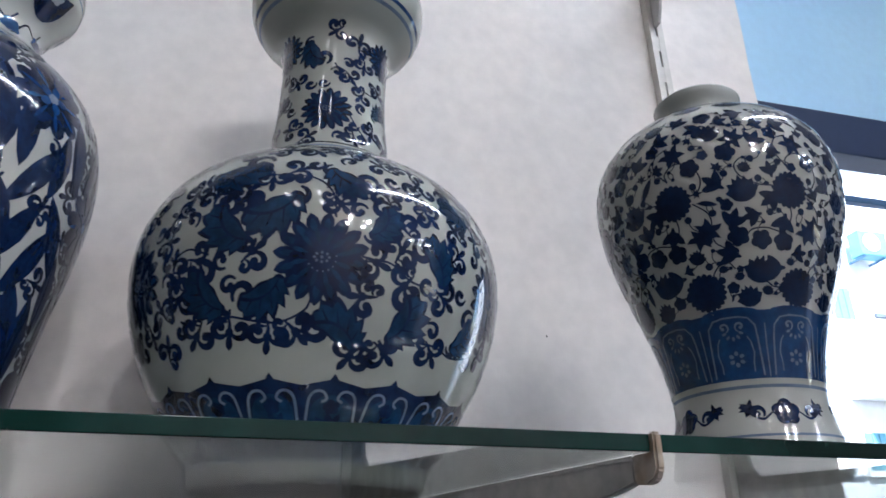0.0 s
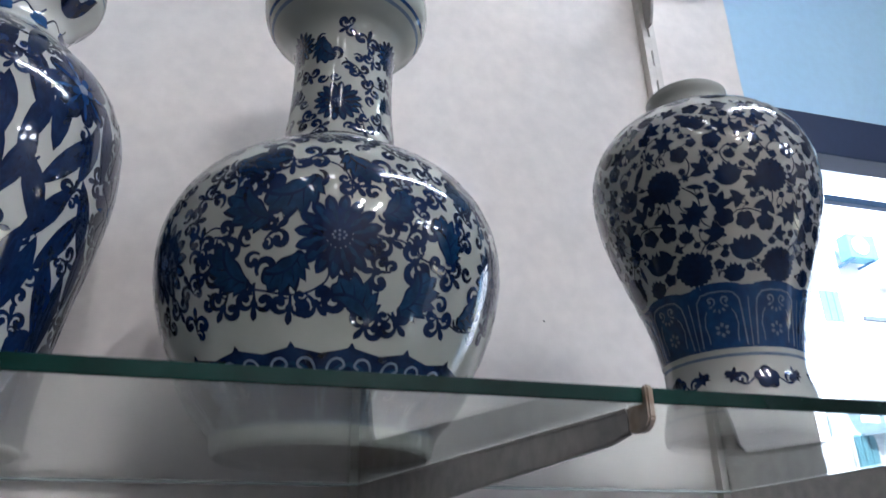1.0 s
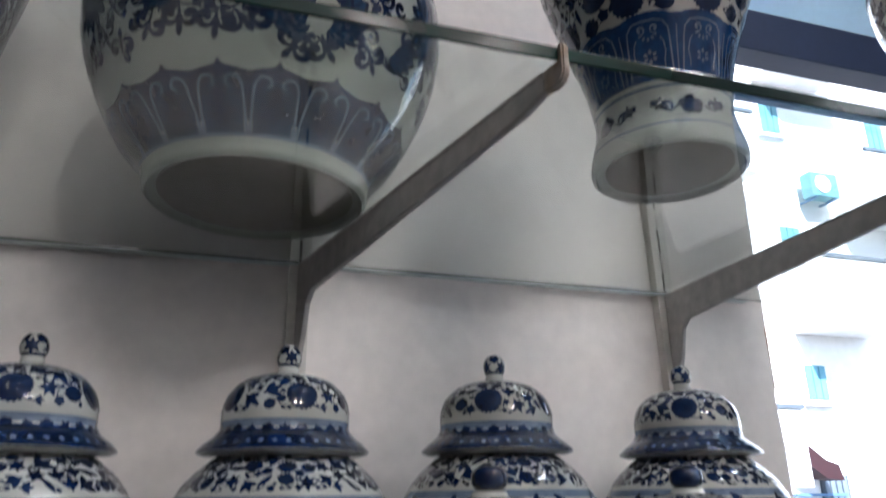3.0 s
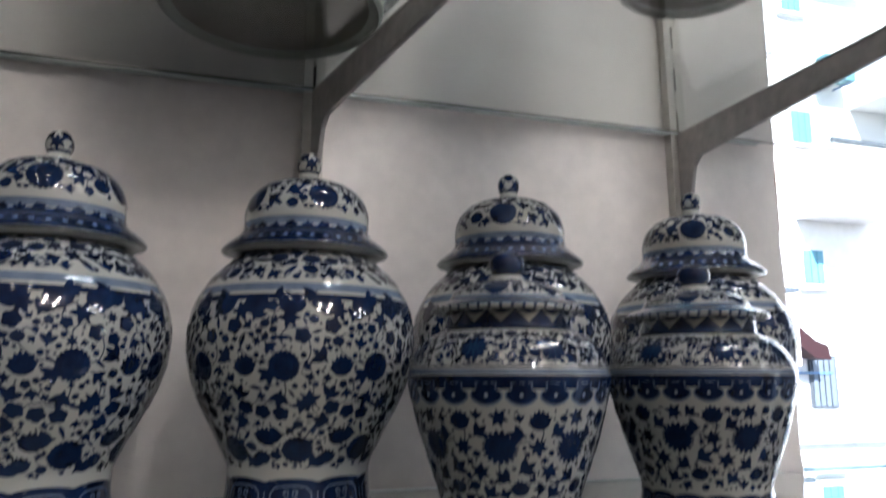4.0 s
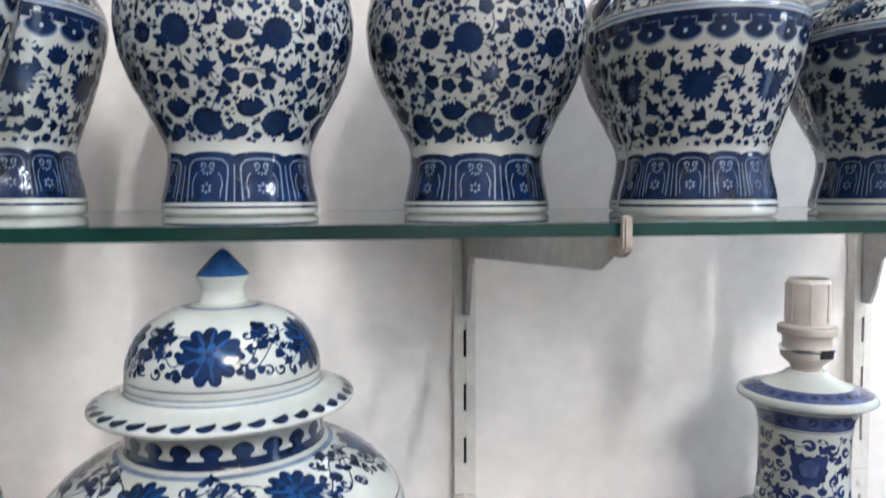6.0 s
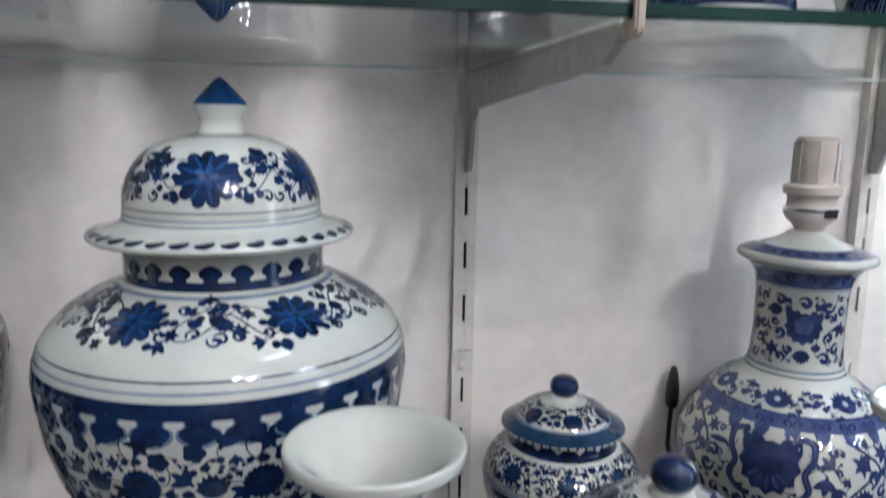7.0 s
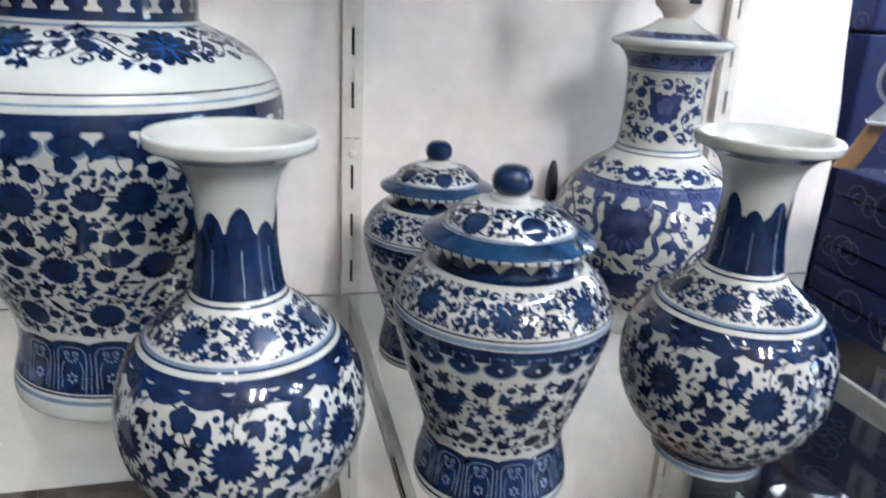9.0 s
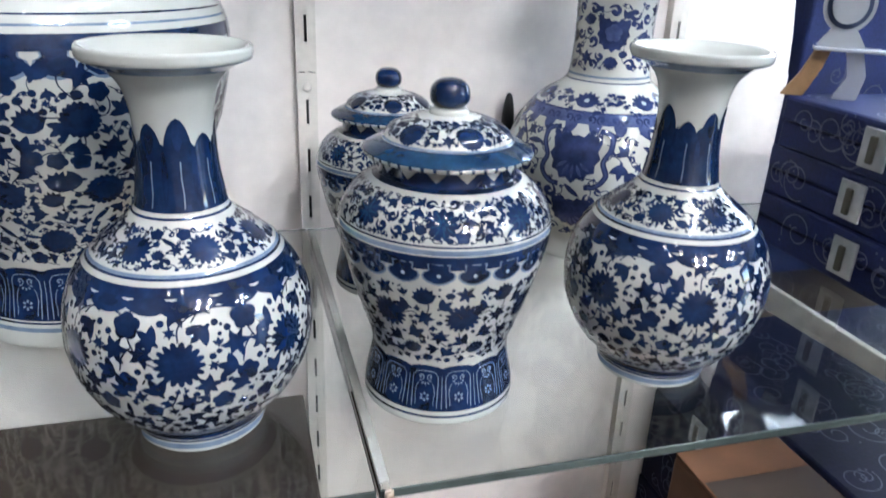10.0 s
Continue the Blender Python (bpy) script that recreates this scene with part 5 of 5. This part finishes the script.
def globe_vase(x, y, z):
    v = thing("globe_vase", "large blue and white globe vase with tall neck on glass", "vase", (x, y, z))
    outer = [(0, .007), (.072, .007), (.079, 0), (.079, 0), (.0820, .003), (.0830, .009), (.0845, .0145), (.0900, .022), (.1020, .036), (.1130, .053), (.1230, .073), (.1320, .098), (.1370, .121), (.1384, .142), (.1358, .164), (.1280, .185), (.1155, .2030), (.0985, .2175), (.0800, .2290), (.0645, .2385), (.0548, .2475), (.0502, .2580),
             (.0482, .280), (.0465, .300), (.0455, .325), (.0458, .350), (.0475, .366), (.0530, .376), (.0620, .384), (.0705, .393), (.0765, .404), (.0790, .416)]
    body, P = body_of("body", outer, [(.0790, .425), (.0765, .428), (.073, .424), (.069, .41), (.055, .392), (.042, .376), (.040, .34), (.043, .28), (0, .26)], v, mat=GREYGLAZE)
    # disc under the foot, coloured dark for the light blocked there
    part("shaded_clay_base", turned(np.array([(0, .0045), (.0715, .0045), (.0715, .0066), (0, .0066)]), 64), SHADECLAY, body, "dark unglazed clay base")
    rng = random.Random(91)
    P.ring(GREYBLUE, .0120, .0150)
    P.ring(GREYBLUE, .0165, .0185)
    # lappets round the foot
    P.ring(COBALT, .0205, .0445)
    n = 18
    for k in range(n):
        th = 2 * math.pi * k / n + .03
        s = P.at(.0300)
        P.blob(COBALT, th, P.at(.0445), [(0, .0090), (.0026, .0050), (.0090, .0034), (.0195, .0012), (.0195, -.004), (-.0195, -.004), (-.0195, .0012), (-.0090, .0034), (-.0026, .0050)], 0, 1)
        P.blob(TEAL, th, s - .003, [(a * .025, b * .017) for a, b in TONGUE], 0, 1, off=.0004, rings=2)
        for hand in (-1, 1):
            P.strip(GREYBLUE, th, s, smooth_line([(hand * x, y) for x, y in ((.0138, -.022), (.0142, .004), (.0134, .0125), (.0100, .0160), (.0055, .0155), (.0034, .0115), (.0062, .0090))], 4), .0017, off=.0005)
        P.blob(COBALT, th, s - .007, SPRAY, 0.2, .0100, off=.0006)
        P.blob(COBALT, th, s + .006, ROSETTE, 0.2, .0052, off=.0006, rings=1)
    # great flower scroll: blossoms, toothed leaves, forked sprigs and thin winding stems; it comes twice round the vase
    put = []
    for k in range(6):
        th = 2 * math.pi * k / 6 - .08
        aster_flower(P, th, P.at(.1165), .0290, (COBALT, TEAL), detail=True)
        put.append((th, P.at(.1165), .029))
    for th in (-.08, math.pi - .08):
        s = P.at(.1160)
        for x, dy, size, rot, hand in ((-.057, .065, .034, 1.8, -1), (-.059, .022, .032, -2.5, 1), (-.031, .033, .034, -1.2, 1), (-.071, -.019, .030, -2.6, 1), (-.034, -.021, .027, -1.1, 1), (.012, -.043, .029, -2.1, -1),
                                       (.053, -.032, .030, 2.8, -1), (.077, .009, .029, -2.5, -1), (.037, .027, .024, 2.7, -1), (.014, .058, .027, 1.1, -1), (.097, .057, .028, -1.7, 1), (.107, -.031, .026, 2.6, -1)):
            t1 = th + x / P.rad(s + dy)
            acanthus_leaf(P, t1, s + dy, size * .95, rot, hand)
            put += [(t1, s + dy, size * .40), (t1 - .3 * size * math.sin(rot) / P.rad(s + dy), s + dy + .3 * size * math.cos(rot), size * .26), (t1 + .3 * size * math.sin(rot) / P.rad(s + dy), s + dy - .3 * size * math.cos(rot), size * .26)]
        for x, dy, rot in ((-.071, .045, -.1), (-.048, .045, -.6), (-.017, .064, -1.1), (-.078, .002, -1.9), (-.042, .004, -.9), (-.092, -.019, 2.3), (-.076, -.043, 2.5), (-.053, -.043, 3.0), (-.029, -.047, 3.0), (-.013, -.044, -2.4),
                           (.033, .001, -1.9), (.026, -.021, 1.6), (.050, .011, -.5), (.050, .028, .8), (.053, -.010, 2.4), (.041, -.053, -2.3), (.020, -.057, 2.5), (.076, -.048, -2.5), (.060, .055, 2.2), (.085, -.013, -2.1)):
            t1 = th + x / P.rad(s + dy)
            sprig(P, t1, s + dy, .0158, rot)
            put.append((t1, s + dy, .0085))
        for line in (((.007, .027), (.005, .044), (-.008, .057), (-.038, .060)), ((.006, .029), (.012, .041), (.023, .044), (.042, .042)), ((-.004, -.022), (-.009, -.032), (-.026, -.039), (-.054, -.034)),
                     ((.024, .0), (.042, .002), (.058, -.007), (.078, -.008)), ((-.071, .005), (-.087, .011), (-.099, .007)), ((-.001, -.022), (.006, -.031), (.014, -.033)), ((.050, -.045), (.078, -.043), (.095, -.047), (.116, -.043))):
            P.strip(COBALT, th, s, smooth_line(line, 8), .0014)
    for step in range(4000):
        th, z = rng.random() * 6.283, rng.uniform(.070, .228)
        s, R = P.at(z), P.rad(P.at(z))
        size = .0145 if step < 1800 else .0095
        if all(math.hypot(((th - a + math.pi) % 6.2832 - math.pi) * R, s - b) > g + size * .56 for a, b, g in put):
            put.append((th, s, size * .60))
            if step < 1800:
                sprig(P, th, s, size, rng.random() * 6.28)
            else:
                curl(P, COBALT, th, s, size * 1.3, rng.random() * 6.28, rng.choice((-1, 1)), .32)
    P.ring(GREYBLUE, .2440, .2462)
    P.ring(COBALT, .2495, .2510)
    put = []
    for k in range(3):
        th = 2 * math.pi * k / 3 - 0.18
        for a, z, R in ((0, .2850, .0215), (1.15, .3520, .0185)):
            aster_flower(P, th + a, P.at(z), R, (COBALT, TEAL), detail=True)
            put.append((th + a, P.at(z), R))
        for a, z, size, rot, hand in ((-.30, .3440, .0230, .5, -1), (1.10, .2950, .0190, 2.0, 1)):
            acanthus_leaf(P, th + a, P.at(z), size, rot, hand)
            put.append((th + a, P.at(z), size * .8))
        P.strip(COBALT, th, P.at(.285), smooth_line([(.018, -.002), (.026, -.014), (.036, -.024)], 6), .0013)
        P.strip(COBALT, th, P.at(.285), smooth_line([(.004, .048), (.014, .034), (.030, .026), (.044, .026)], 6), .0013)
    for step in range(3000):
        th, z = rng.random() * 6.283, rng.uniform(.256, .366)
        s, R, sz = P.at(z), P.rad(P.at(z)), (.0130 if step < 1500 else .0075) * rng.uniform(.85, 1.1)
        if all(math.hypot(((th - a + math.pi) % 6.2832 - math.pi) * R, s - b) > g + sz * .72 for a, b, g in put):
            put.append((th, s, sz * .72))
            (sprig(P, th, s, sz * 1.1, rng.random() * 6.28) if step < 1500 else curl(P, COBALT, th, s, sz * 1.5, rng.random() * 6.28, 1, .4))
    P.ring(GREYBLUE, .3900, .3925)
    P.ring(WASH, .3960, .3990)
    P.done(body, "painted_scroll")
    return v


def plum_vase(x, y, z):
    v = thing("plum_vase", "blue and white porcelain plum vase with short white mouth", "vase", (x, y, z), "plum vases")
    outer = [(0, .006), (.044, .006), (.0495, 0), (.0495, 0), (.0520, .002), (.0525, .008), (.0505, .018), (.0475, .030), (.0468, .040), (.0475, .048), (.0505, .066), (.0565, .088), (.0650, .112), (.0735, .137), (.0795, .160), (.0825, .181), (.0820, .198), (.0780, .214), (.0695, .228),
             (.0580, .239), (.0450, .247), (.0350, .2515), (.0300, .254), (.0280, .258), (.0285, .264), (.0310, .270), (.0318, .274)]
    outer = [(r * 1.02, h) for r, h in outer]
    body, P = body_of("body", outer, [(.0305, .276), (.0285, .274), (.025, .26), (0, .25)], v)
    part("shaded_clay_base", turned(np.array([(0, .0040), (.0435, .0040), (.0435, .0056), (0, .0056)]), 48), SHADECLAY, body, "dark unglazed clay base")
    rng = random.Random(63)
    P.ring(GREYBLUE, .0135, .0150)
    for i in range(5):
        th = 2 * math.pi * i / 5 - .25
        motif(P, th, P.at(.0275), ROSETTE, .0085, 0, (COBALT, MID))
        for hand in (-1, 1):
            P.strip(COBALT, th, P.at(.0275), smooth_line([(hand * .008, 0), (hand * .014, -.004), (hand * .020, .0), (hand * .025, .005)], 6), np.linspace(.0010, .0030, 19))
            motif(P, th + hand * .44, P.at(.0300), IVY, .0062, hand * 1.3, (COBALT, MID))
            curl(P, COBALT, th + hand * .30, P.at(.0265), .0085, hand * .8, hand, .4)
    P.ring(GREYBLUE, .0425, .0445)
    panel_band(P, .0480, .0880, 9, ground=WASH)
    taken = vine_units(P, .1010, .1585, 7, -0.06, .0122, (MID, MID), 0.09, top=1.15, foot=-1.12)
    scroll_field(P, rng, .0920, .2230, [], (.0038, .0072), 0.45, mats=(MID, MID), taken=taken)
    border(P, .2310, 17, .016, .0065, COBALT, RUYI)
    P.ring(COBALT, .2415, .2430)
    P.ring(GREYBLUE, .2380, .2395)
    scroll_field(P, rng, .2440, .2510, [], (.0030, .0045), 0.8, stems=False)
    P.done(body, "painted_scroll")
    return v


def leaf_vase(x, y, z):
    v = thing("leaf_vase", "large blue and white vase with bold leaves, flared mouth", "vase", (x, y, z))
    outer = [(0, .007), (.075, .007), (.082, 0), (.082, 0), (.0860, .004), (.0860, .03), (.0885, .06), (.0945, .095), (.1035, .14), (.1105, .18), (.1130, .215), (.1105, .25), (.1000, .28), (.0820, .302), (.0640, .318), (.0530, .330), (.0500, .343), (.0510, .355), (.0570, .368), (.0650, .38), (.0715, .39), (.0735, .400)]
    body, P = body_of("body", outer, [(.0735, .408), (.0710, .411), (.067, .405), (.05, .37), (.044, .35), (.045, .33), (0, .31)], v)
    rng = random.Random(29)
    P.ring(COBALT, .004, .050)
    for k in range(16):
        P.blob(COBALT, 2 * math.pi * k / 16, P.at(.052), [(a * .03, b * .02) for a, b in TONGUE], 0, 1)
    put = []
    for k in range(10):
        th, z = 2 * math.pi * k / 10 + .35, (.115, .255, .185)[k % 3]
        lotus_flower(P, th, P.at(z), .031, rng, COBALT, WASH)
        P.blob(GREYBLUE, th, P.at(z), ROSETTE, .3, .0045, off=.0006, rings=1)
        put += [(th, P.at(z), .052)]
    for step in range(5200):
        th, z = rng.random() * 6.283, rng.uniform(.074, .296)
        s, R = P.at(z), P.rad(P.at(z))
        gap = .0145 if step < 1500 else .0115 if step < 3200 else .0080
        if all(math.hypot(((th - a + math.pi) % 6.2832 - math.pi) * R, (s - b) * (.40 if max(g, gap) == .0145 else 1)) > (gap + g) / 2 for a, b, g in put):
            put.append((th, s, gap))
            if step < 1500:
                rot, size = rng.uniform(-.55, .55), rng.uniform(.028, .037)
                P.blob(COBALT, th, s, [(a * .95, b) for a, b in BLADE], rot, size, rings=6)
                P.blob(MID, th, s, [(a * .62, b) for a, b in BLADE], rot, size * .86, off=.0004, rings=6)
                P.strip(COBALT, th, s, [(0, -size * .9), (size * .04, 0), (0, size * .8)], (.0018, .0014, .0006), rot, off=.0006)
            elif step < 3200:
                sprig(P, th, s, .0150, rng.random() * 6.28)
            else:
                curl(P, COBALT, th, s, .0130, rng.random() * 6, rng.choice((-1, 1)), .36)
    P.ring(COBALT, .3005, .3030)
    for k in range(11):
        P.blob(COBALT, 2 * math.pi * k / 11, P.at(.312), BLADE, .5, .017)
        P.blob(WASH, 2 * math.pi * (k + .5) / 11, P.at(.336), ROSETTE, .5, .0085)
        P.strip(COBALT, 2 * math.pi * k / 11, P.at(.345), smooth_line([(-.010, -.01), (0, .002), (.010, -.004), (.018, .006)], 6), .0016)
    for k in range(6):
        P.blob(COBALT, 2 * math.pi * k / 6 + .2, P.at(.382), [(a * .034, b * .026) for a, b in HANG], 0, 1, rings=3)
        P.blob(WHITELINE, 2 * math.pi * k / 6 + .2, P.at(.380), ROSETTE, 0, .0065, off=.0005)
    P.ring(GREYBLUE, .394, .396)
    P.ring(WASH, .399, .4000)
    P.done(body, "painted_scroll")
    return v


S1, S2, S3 = SHELF
globe_vase(-0.049, -0.132, S1)
pv = plum_vase(0.2235, -0.262, S1)
copy_thing(pv, pose(0.512, -0.32, S1, 0, 0, 70))
leaf_vase(-0.342, -0.125, S1)
tj = temple_jar(-0.177, -0.148, S2, 0.975)
tj.matrix_world = pose(-0.177, -0.148, S2, 0, 0, -18)
for x, y, a, k in ((-0.0194, -0.148, -12, 1.0), (0.141, -0.125, 95, 1.02), (0.315, -0.120, 160, 1.02)):
    copy_thing(tj, pose(x, y, S2, 0, 0, a)).scale = (k, k, k)
bj = big_jar(-0.192, -0.135, S3)
copy_thing(bj, pose(-0.470, -0.135, S3, 0, 0, 100))
lamp_vase(0.279, -0.088, S3)
gj = ginger_jar(0.0545, -0.315, S3)
copy_thing(gj, pose(0.053, -0.140, S3, 0, 0, 50)).scale = (.90, .90, .90)
for x, y, a, k in ((0.079, -0.268, 20, .83), (0.212, -0.256, 130, .835), (-0.329, -0.135, 80, 1.0), (-0.330, -0.262, 200, .95)):
    ob = copy_thing(gj, pose(x, y, S2, 0, 0, a))
    ob.scale = (k, k, k * .965 if x > 0 else k)
bv = bottle_vase(-0.100, -0.320, S3)
copy_thing(bv, pose(0.217, -0.318, S3, 0, 0, 40))


# ---- boxes, plate and small things on and under the bottom shelf ----
def brocade_box(x0, x1, y0, y1, z0, z1, clasps, seam=0.62, seed=1, name="gift_box", rich=900, cloth=None, thread=None, label="dark blue brocade gift box with silver scroll pattern"):
    """A cloth-covered gift box; its long side faces -x and carries metal clasps over the lid's seam."""
    b = thing(name, label, "box", (x0, y0, z0), "brocade gift boxes")
    w, d, h = x1 - x0, y1 - y0, z1 - z0
    zs = h * seam
    part("base", boxes((0, w, 0, d, 0, zs - 0.0008), bevel=0.003), cloth or SILK, b)
    part("lid", boxes((-0.0015, w + 0.0015, -0.0015, d + 0.0015, zs + 0.0008, h), bevel=0.004), cloth or SILK, b)
    rng = random.Random(seed)
    bm = bmesh.new()

    def ribbon(path, wd, place):
        p = np.array(path)
        t = np.gradient(p, axis=0)
        t /= np.linalg.norm(t, axis=1)[:, None] + 1e-9
        q = np.stack([-t[:, 1], t[:, 0]], 1) * wd / 2
        a = [bm.verts.new(place(*v)) for v in p + q]
        c = [bm.verts.new(place(*v)) for v in p - q]
        for i in range(len(a) - 1):
            bm.faces.new((a[i], a[i + 1], c[i + 1], c[i]))

    def spiral(cx, cy, r, a0, hand, place):
        ribbon([(cx + r * (1 - 0.8 * u) * math.cos(a0 + hand * u * 8.2), cy + r * (1 - 0.8 * u) * math.sin(a0 + hand * u * 8.2)) for u in np.linspace(0, 1, 26)], 0.0015, place)

    faces = ((d, lambda u, v: (-0.0021, u, v), h), (w, lambda u, v: (u, -0.0021, v), h), (w, lambda u, v: (u, v, h + 0.0004), d))
    for length, place, tall in faces:
        for k in range(int(length * tall * rich)):
            r = rng.uniform(0.010, 0.028)
            if tall < 2.3 * r:
                r = tall / 2.4
            cu, cv = rng.uniform(r, length - r), rng.uniform(r, tall - r)
            spiral(cu, cv, r, rng.random() * 6.28, rng.choice((-1, 1)), place)
            for j in range(2):
                du, dv = rng.uniform(-r, r), rng.uniform(-r, r)
                ribbon([(cu + du, cv + dv - 0.0011), (cu + du, cv + dv + 0.0011)], 0.0022, place)
    part("woven_scroll", bm, thread or SILKLINE, b, "silver woven scrolls")["kind"] = "stuff"
    for u in clasps:
        c = part("clasp", boxes((-0.0045, -0.0018, u - 0.0145, u + 0.0145, zs - 0.017, zs + 0.019), bevel=0.0008), CLASP, b, "grey metal clasp plate")
        part("clasp_pin", boxes((-0.0085, -0.0045, u - 0.0035, u + 0.0035, zs - 0.012, zs + 0.013), bevel=0.0015), CLASPDARK, c, "dark bone peg")
    return b


for k, (dx, dy) in enumerate(((0, 0), (0.003, 0.004), (0.001, -0.003))):
    brocade_box(0.472 + dx, 0.70 + dx, -0.47 + dy, -0.104 + dy, S3 + 0.052 * k, S3 + 0.052 * (k + 1), (0.09 - dy, (0.242, 0.253, 0.240)[k] - dy), 0.5, 3 + k)
brocade_box(0.580, 0.90, 0.006, 0.30, -0.44, -0.004, (), 0.9, 7, rich=160, thread=DIMLINE)
# lower boxes: cloth and thread darkened in place of the shelf's shade
brocade_box(0.46, 0.90, -0.40, 0.005, -0.74, -0.505, (0.08, 0.30), 0.6, 9, rich=450, cloth=SILKSHADE, thread=DIMLINE, label="near-black navy brocade gift box under the glass shelf")
brocade_box(0.46, 0.90, -0.40, 0.005, -0.98, -0.74, (0.08, 0.30), 0.6, 12, rich=450, cloth=SILKSHADE, thread=DIMLINE, label="near-black navy brocade gift box under the glass shelf")


def display_plate(x, y, z):
    d = thing("display_plate", "small oval silver plate on a wooden display stand", "plate", (x, y, z))
    d.matrix_world = pose(x, y, z, 0, 0, -38)
    part("leg", prism([(-0.045, 0.0), (-0.031, 0.022), (-0.021, 0.047), (-0.007, 0.047), (-0.012, 0.028), (-0.024, 0.0)], 0.010, "y", -0.004, 0.001), WOOD, d, "tan wooden leg")
    part("leg", prism([(0.002, 0.0), (0.012, 0.022), (0.006, 0.047), (0.021, 0.047), (0.028, 0.024), (0.024, 0.0)], 0.010, "y", -0.004, 0.001), SILVER, d, "silver leg")
    part("ledge", boxes((-0.024, 0.040, -0.020, 0.004, 0.0465, 0.0500), bevel=0.001), SILVER, d, "bright silver ledge")
    for nm, rx, rz, y0, y1, m in (("rim", 0.0230, 0.0262, -0.006, 0.0, SILVER), ("band", 0.0196, 0.0222, -0.0075, -0.006, NAVYMETAL), ("mirror", 0.0156, 0.0178, -0.0095, -0.0075, SILVER)):
        pts = [(rx * math.cos(a), 0.089 + rz * math.sin(a)) for a in np.linspace(0, 2 * math.pi, 49)[:-1]]
        part(nm, prism(pts, y1 - y0, "y", (y0 + y1) / 2, 0.0007), m, d)
    part("neck", prism([(-0.022, 0.050), (-0.017, 0.058), (-0.011, 0.067), (0.011, 0.067), (0.017, 0.058), (0.022, 0.050)], 0.006, "y", -0.003, 0.001), SILVER, d)
    return d


display_plate(0.506, -0.125, S3 + 0.156)

def carton(x0, x1, y0, y1, z0, z1, card):
    c = thing("carton", "brown cardboard carton closed with dark tape", "carton", (x0, y0, z0), "cartons under the shelf")
    w, d, h = x1 - x0, y1 - y0, z1 - z0
    part("box", boxes((0, w, 0, d, 0, h - 0.004), bevel=0.004), card, c)
    part("flap", boxes((0.001, w - 0.001, 0.001, d / 2 - 0.001, h - 0.004, h), bevel=0.001), card, c)
    part("flap", boxes((0.001, w - 0.001, d / 2 + 0.001, d - 0.001, h - 0.004, h), bevel=0.001), card, c)
    part("tape", boxes((0.003, w - 0.003, d / 2 - 0.025, d / 2 + 0.025, h, h + 0.0006)), TAPE, c, "dark parcel tape")


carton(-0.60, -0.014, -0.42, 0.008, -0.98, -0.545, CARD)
# added stand-in: covers the too bright window wall seen through the glass
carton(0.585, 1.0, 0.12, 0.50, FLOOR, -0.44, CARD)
carton(0.33, 0.452, -0.37, -0.225, -0.98, -0.505, CARDLIGHT)
bench = thing("low_shelf", "plain wooden shelf board under the glass shelves", "shelf", (0, 0, -0.98))
part("board", boxes((-0.95, 1.0, -0.47, 0.008, -0.025, 0), bevel=0.002), WOOD, bench)
part("leg", boxes((-0.9, -0.86, -0.44, -0.40, FLOOR + 0.98, -0.025)), WOOD, bench)
part("leg", boxes((0.92, 0.96, -0.44, -0.40, FLOOR + 0.98, -0.025)), WOOD, bench)

plug = thing("cord_switch", "black lamp cord with inline plug against the wall", "cord", (0.211, -0.004, S3))
part("plug", turned(smooth_line([(0, .098), (.005, .099), (.0066, .108), (.0062, .122), (.0042, .134), (.0022, .140), (0, .141)]), 20), BLACK, plug, smooth=True)
cu = bmesh.new()
pts = [(0.0, 0.0, .10), (-.002, -.002, .06), (.004, -.006, .03), (.02, -.02, .004), (.045, -.05, .003)]
for a, b in zip(pts, pts[1:]):
    va, vb = Vector(a), Vector(b)
    bmesh.ops.create_cone(cu, cap_ends=True, segments=10, radius1=.0022, radius2=.0022, depth=(vb - va).length + .002,
                          matrix=Matrix.Translation((va + vb) / 2) @ (vb - va).to_track_quat("Z", "Y").to_matrix().to_4x4())
part("cord", cu, BLACK, plug, smooth=True)

speck = part("speck", turned(np.array([(0, 0), (.0011, .0002), (0, .0004)]), 8), SLOTDARK, bpy.data.objects["wall_shelf"], "small dark nail hole")
speck.matrix_local = pose(0.2005, W0, 0.633, 90)


# ---- lamps of the shop ----
def ceiling_light(x, y, z, turn=0, cool=False, glow=None):
    c = thing("ceiling_light", "white ceiling light with bright glowing tubes", "ceiling light", (x, y, z), "ceiling lights")
    c.matrix_world = pose(x, y, z, 0, 0, turn)
    if cool:
        part("tray", boxes((-0.05, 0.05, -0.92, 0.92, -0.04, 0.0), bevel=0.004), RAILPAINT, c)
        part("tube", boxes((-0.02, 0.02, -0.90, 0.90, -0.085, -0.045), bevel=0.012), COOLTUBE, c, "cool white fluorescent tube")
        return
    part("tray", boxes((-0.58, 0.58, -0.62, 0.62, -0.03, 0.0), bevel=0.004), RAILPAINT, c)
    for s in (-0.38, 0.38):
        for v in (-0.38, 0.38):
            part("tube", boxes((s - 0.030, s + 0.030, v - 0.17, v + 0.17, -0.085, -0.035), bevel=0.016), glow or TUBE, c, "glowing lamp tube")


for x, y, glow in ((-0.75, -2.35, TUBE), (1.0, -4.1, FARTUBE), (4.3, -3.3, SIDETUBE)):
    ceiling_light(x, y, CEIL, glow=glow)
ceiling_light(1.40, -0.80, CEIL, -53, True)
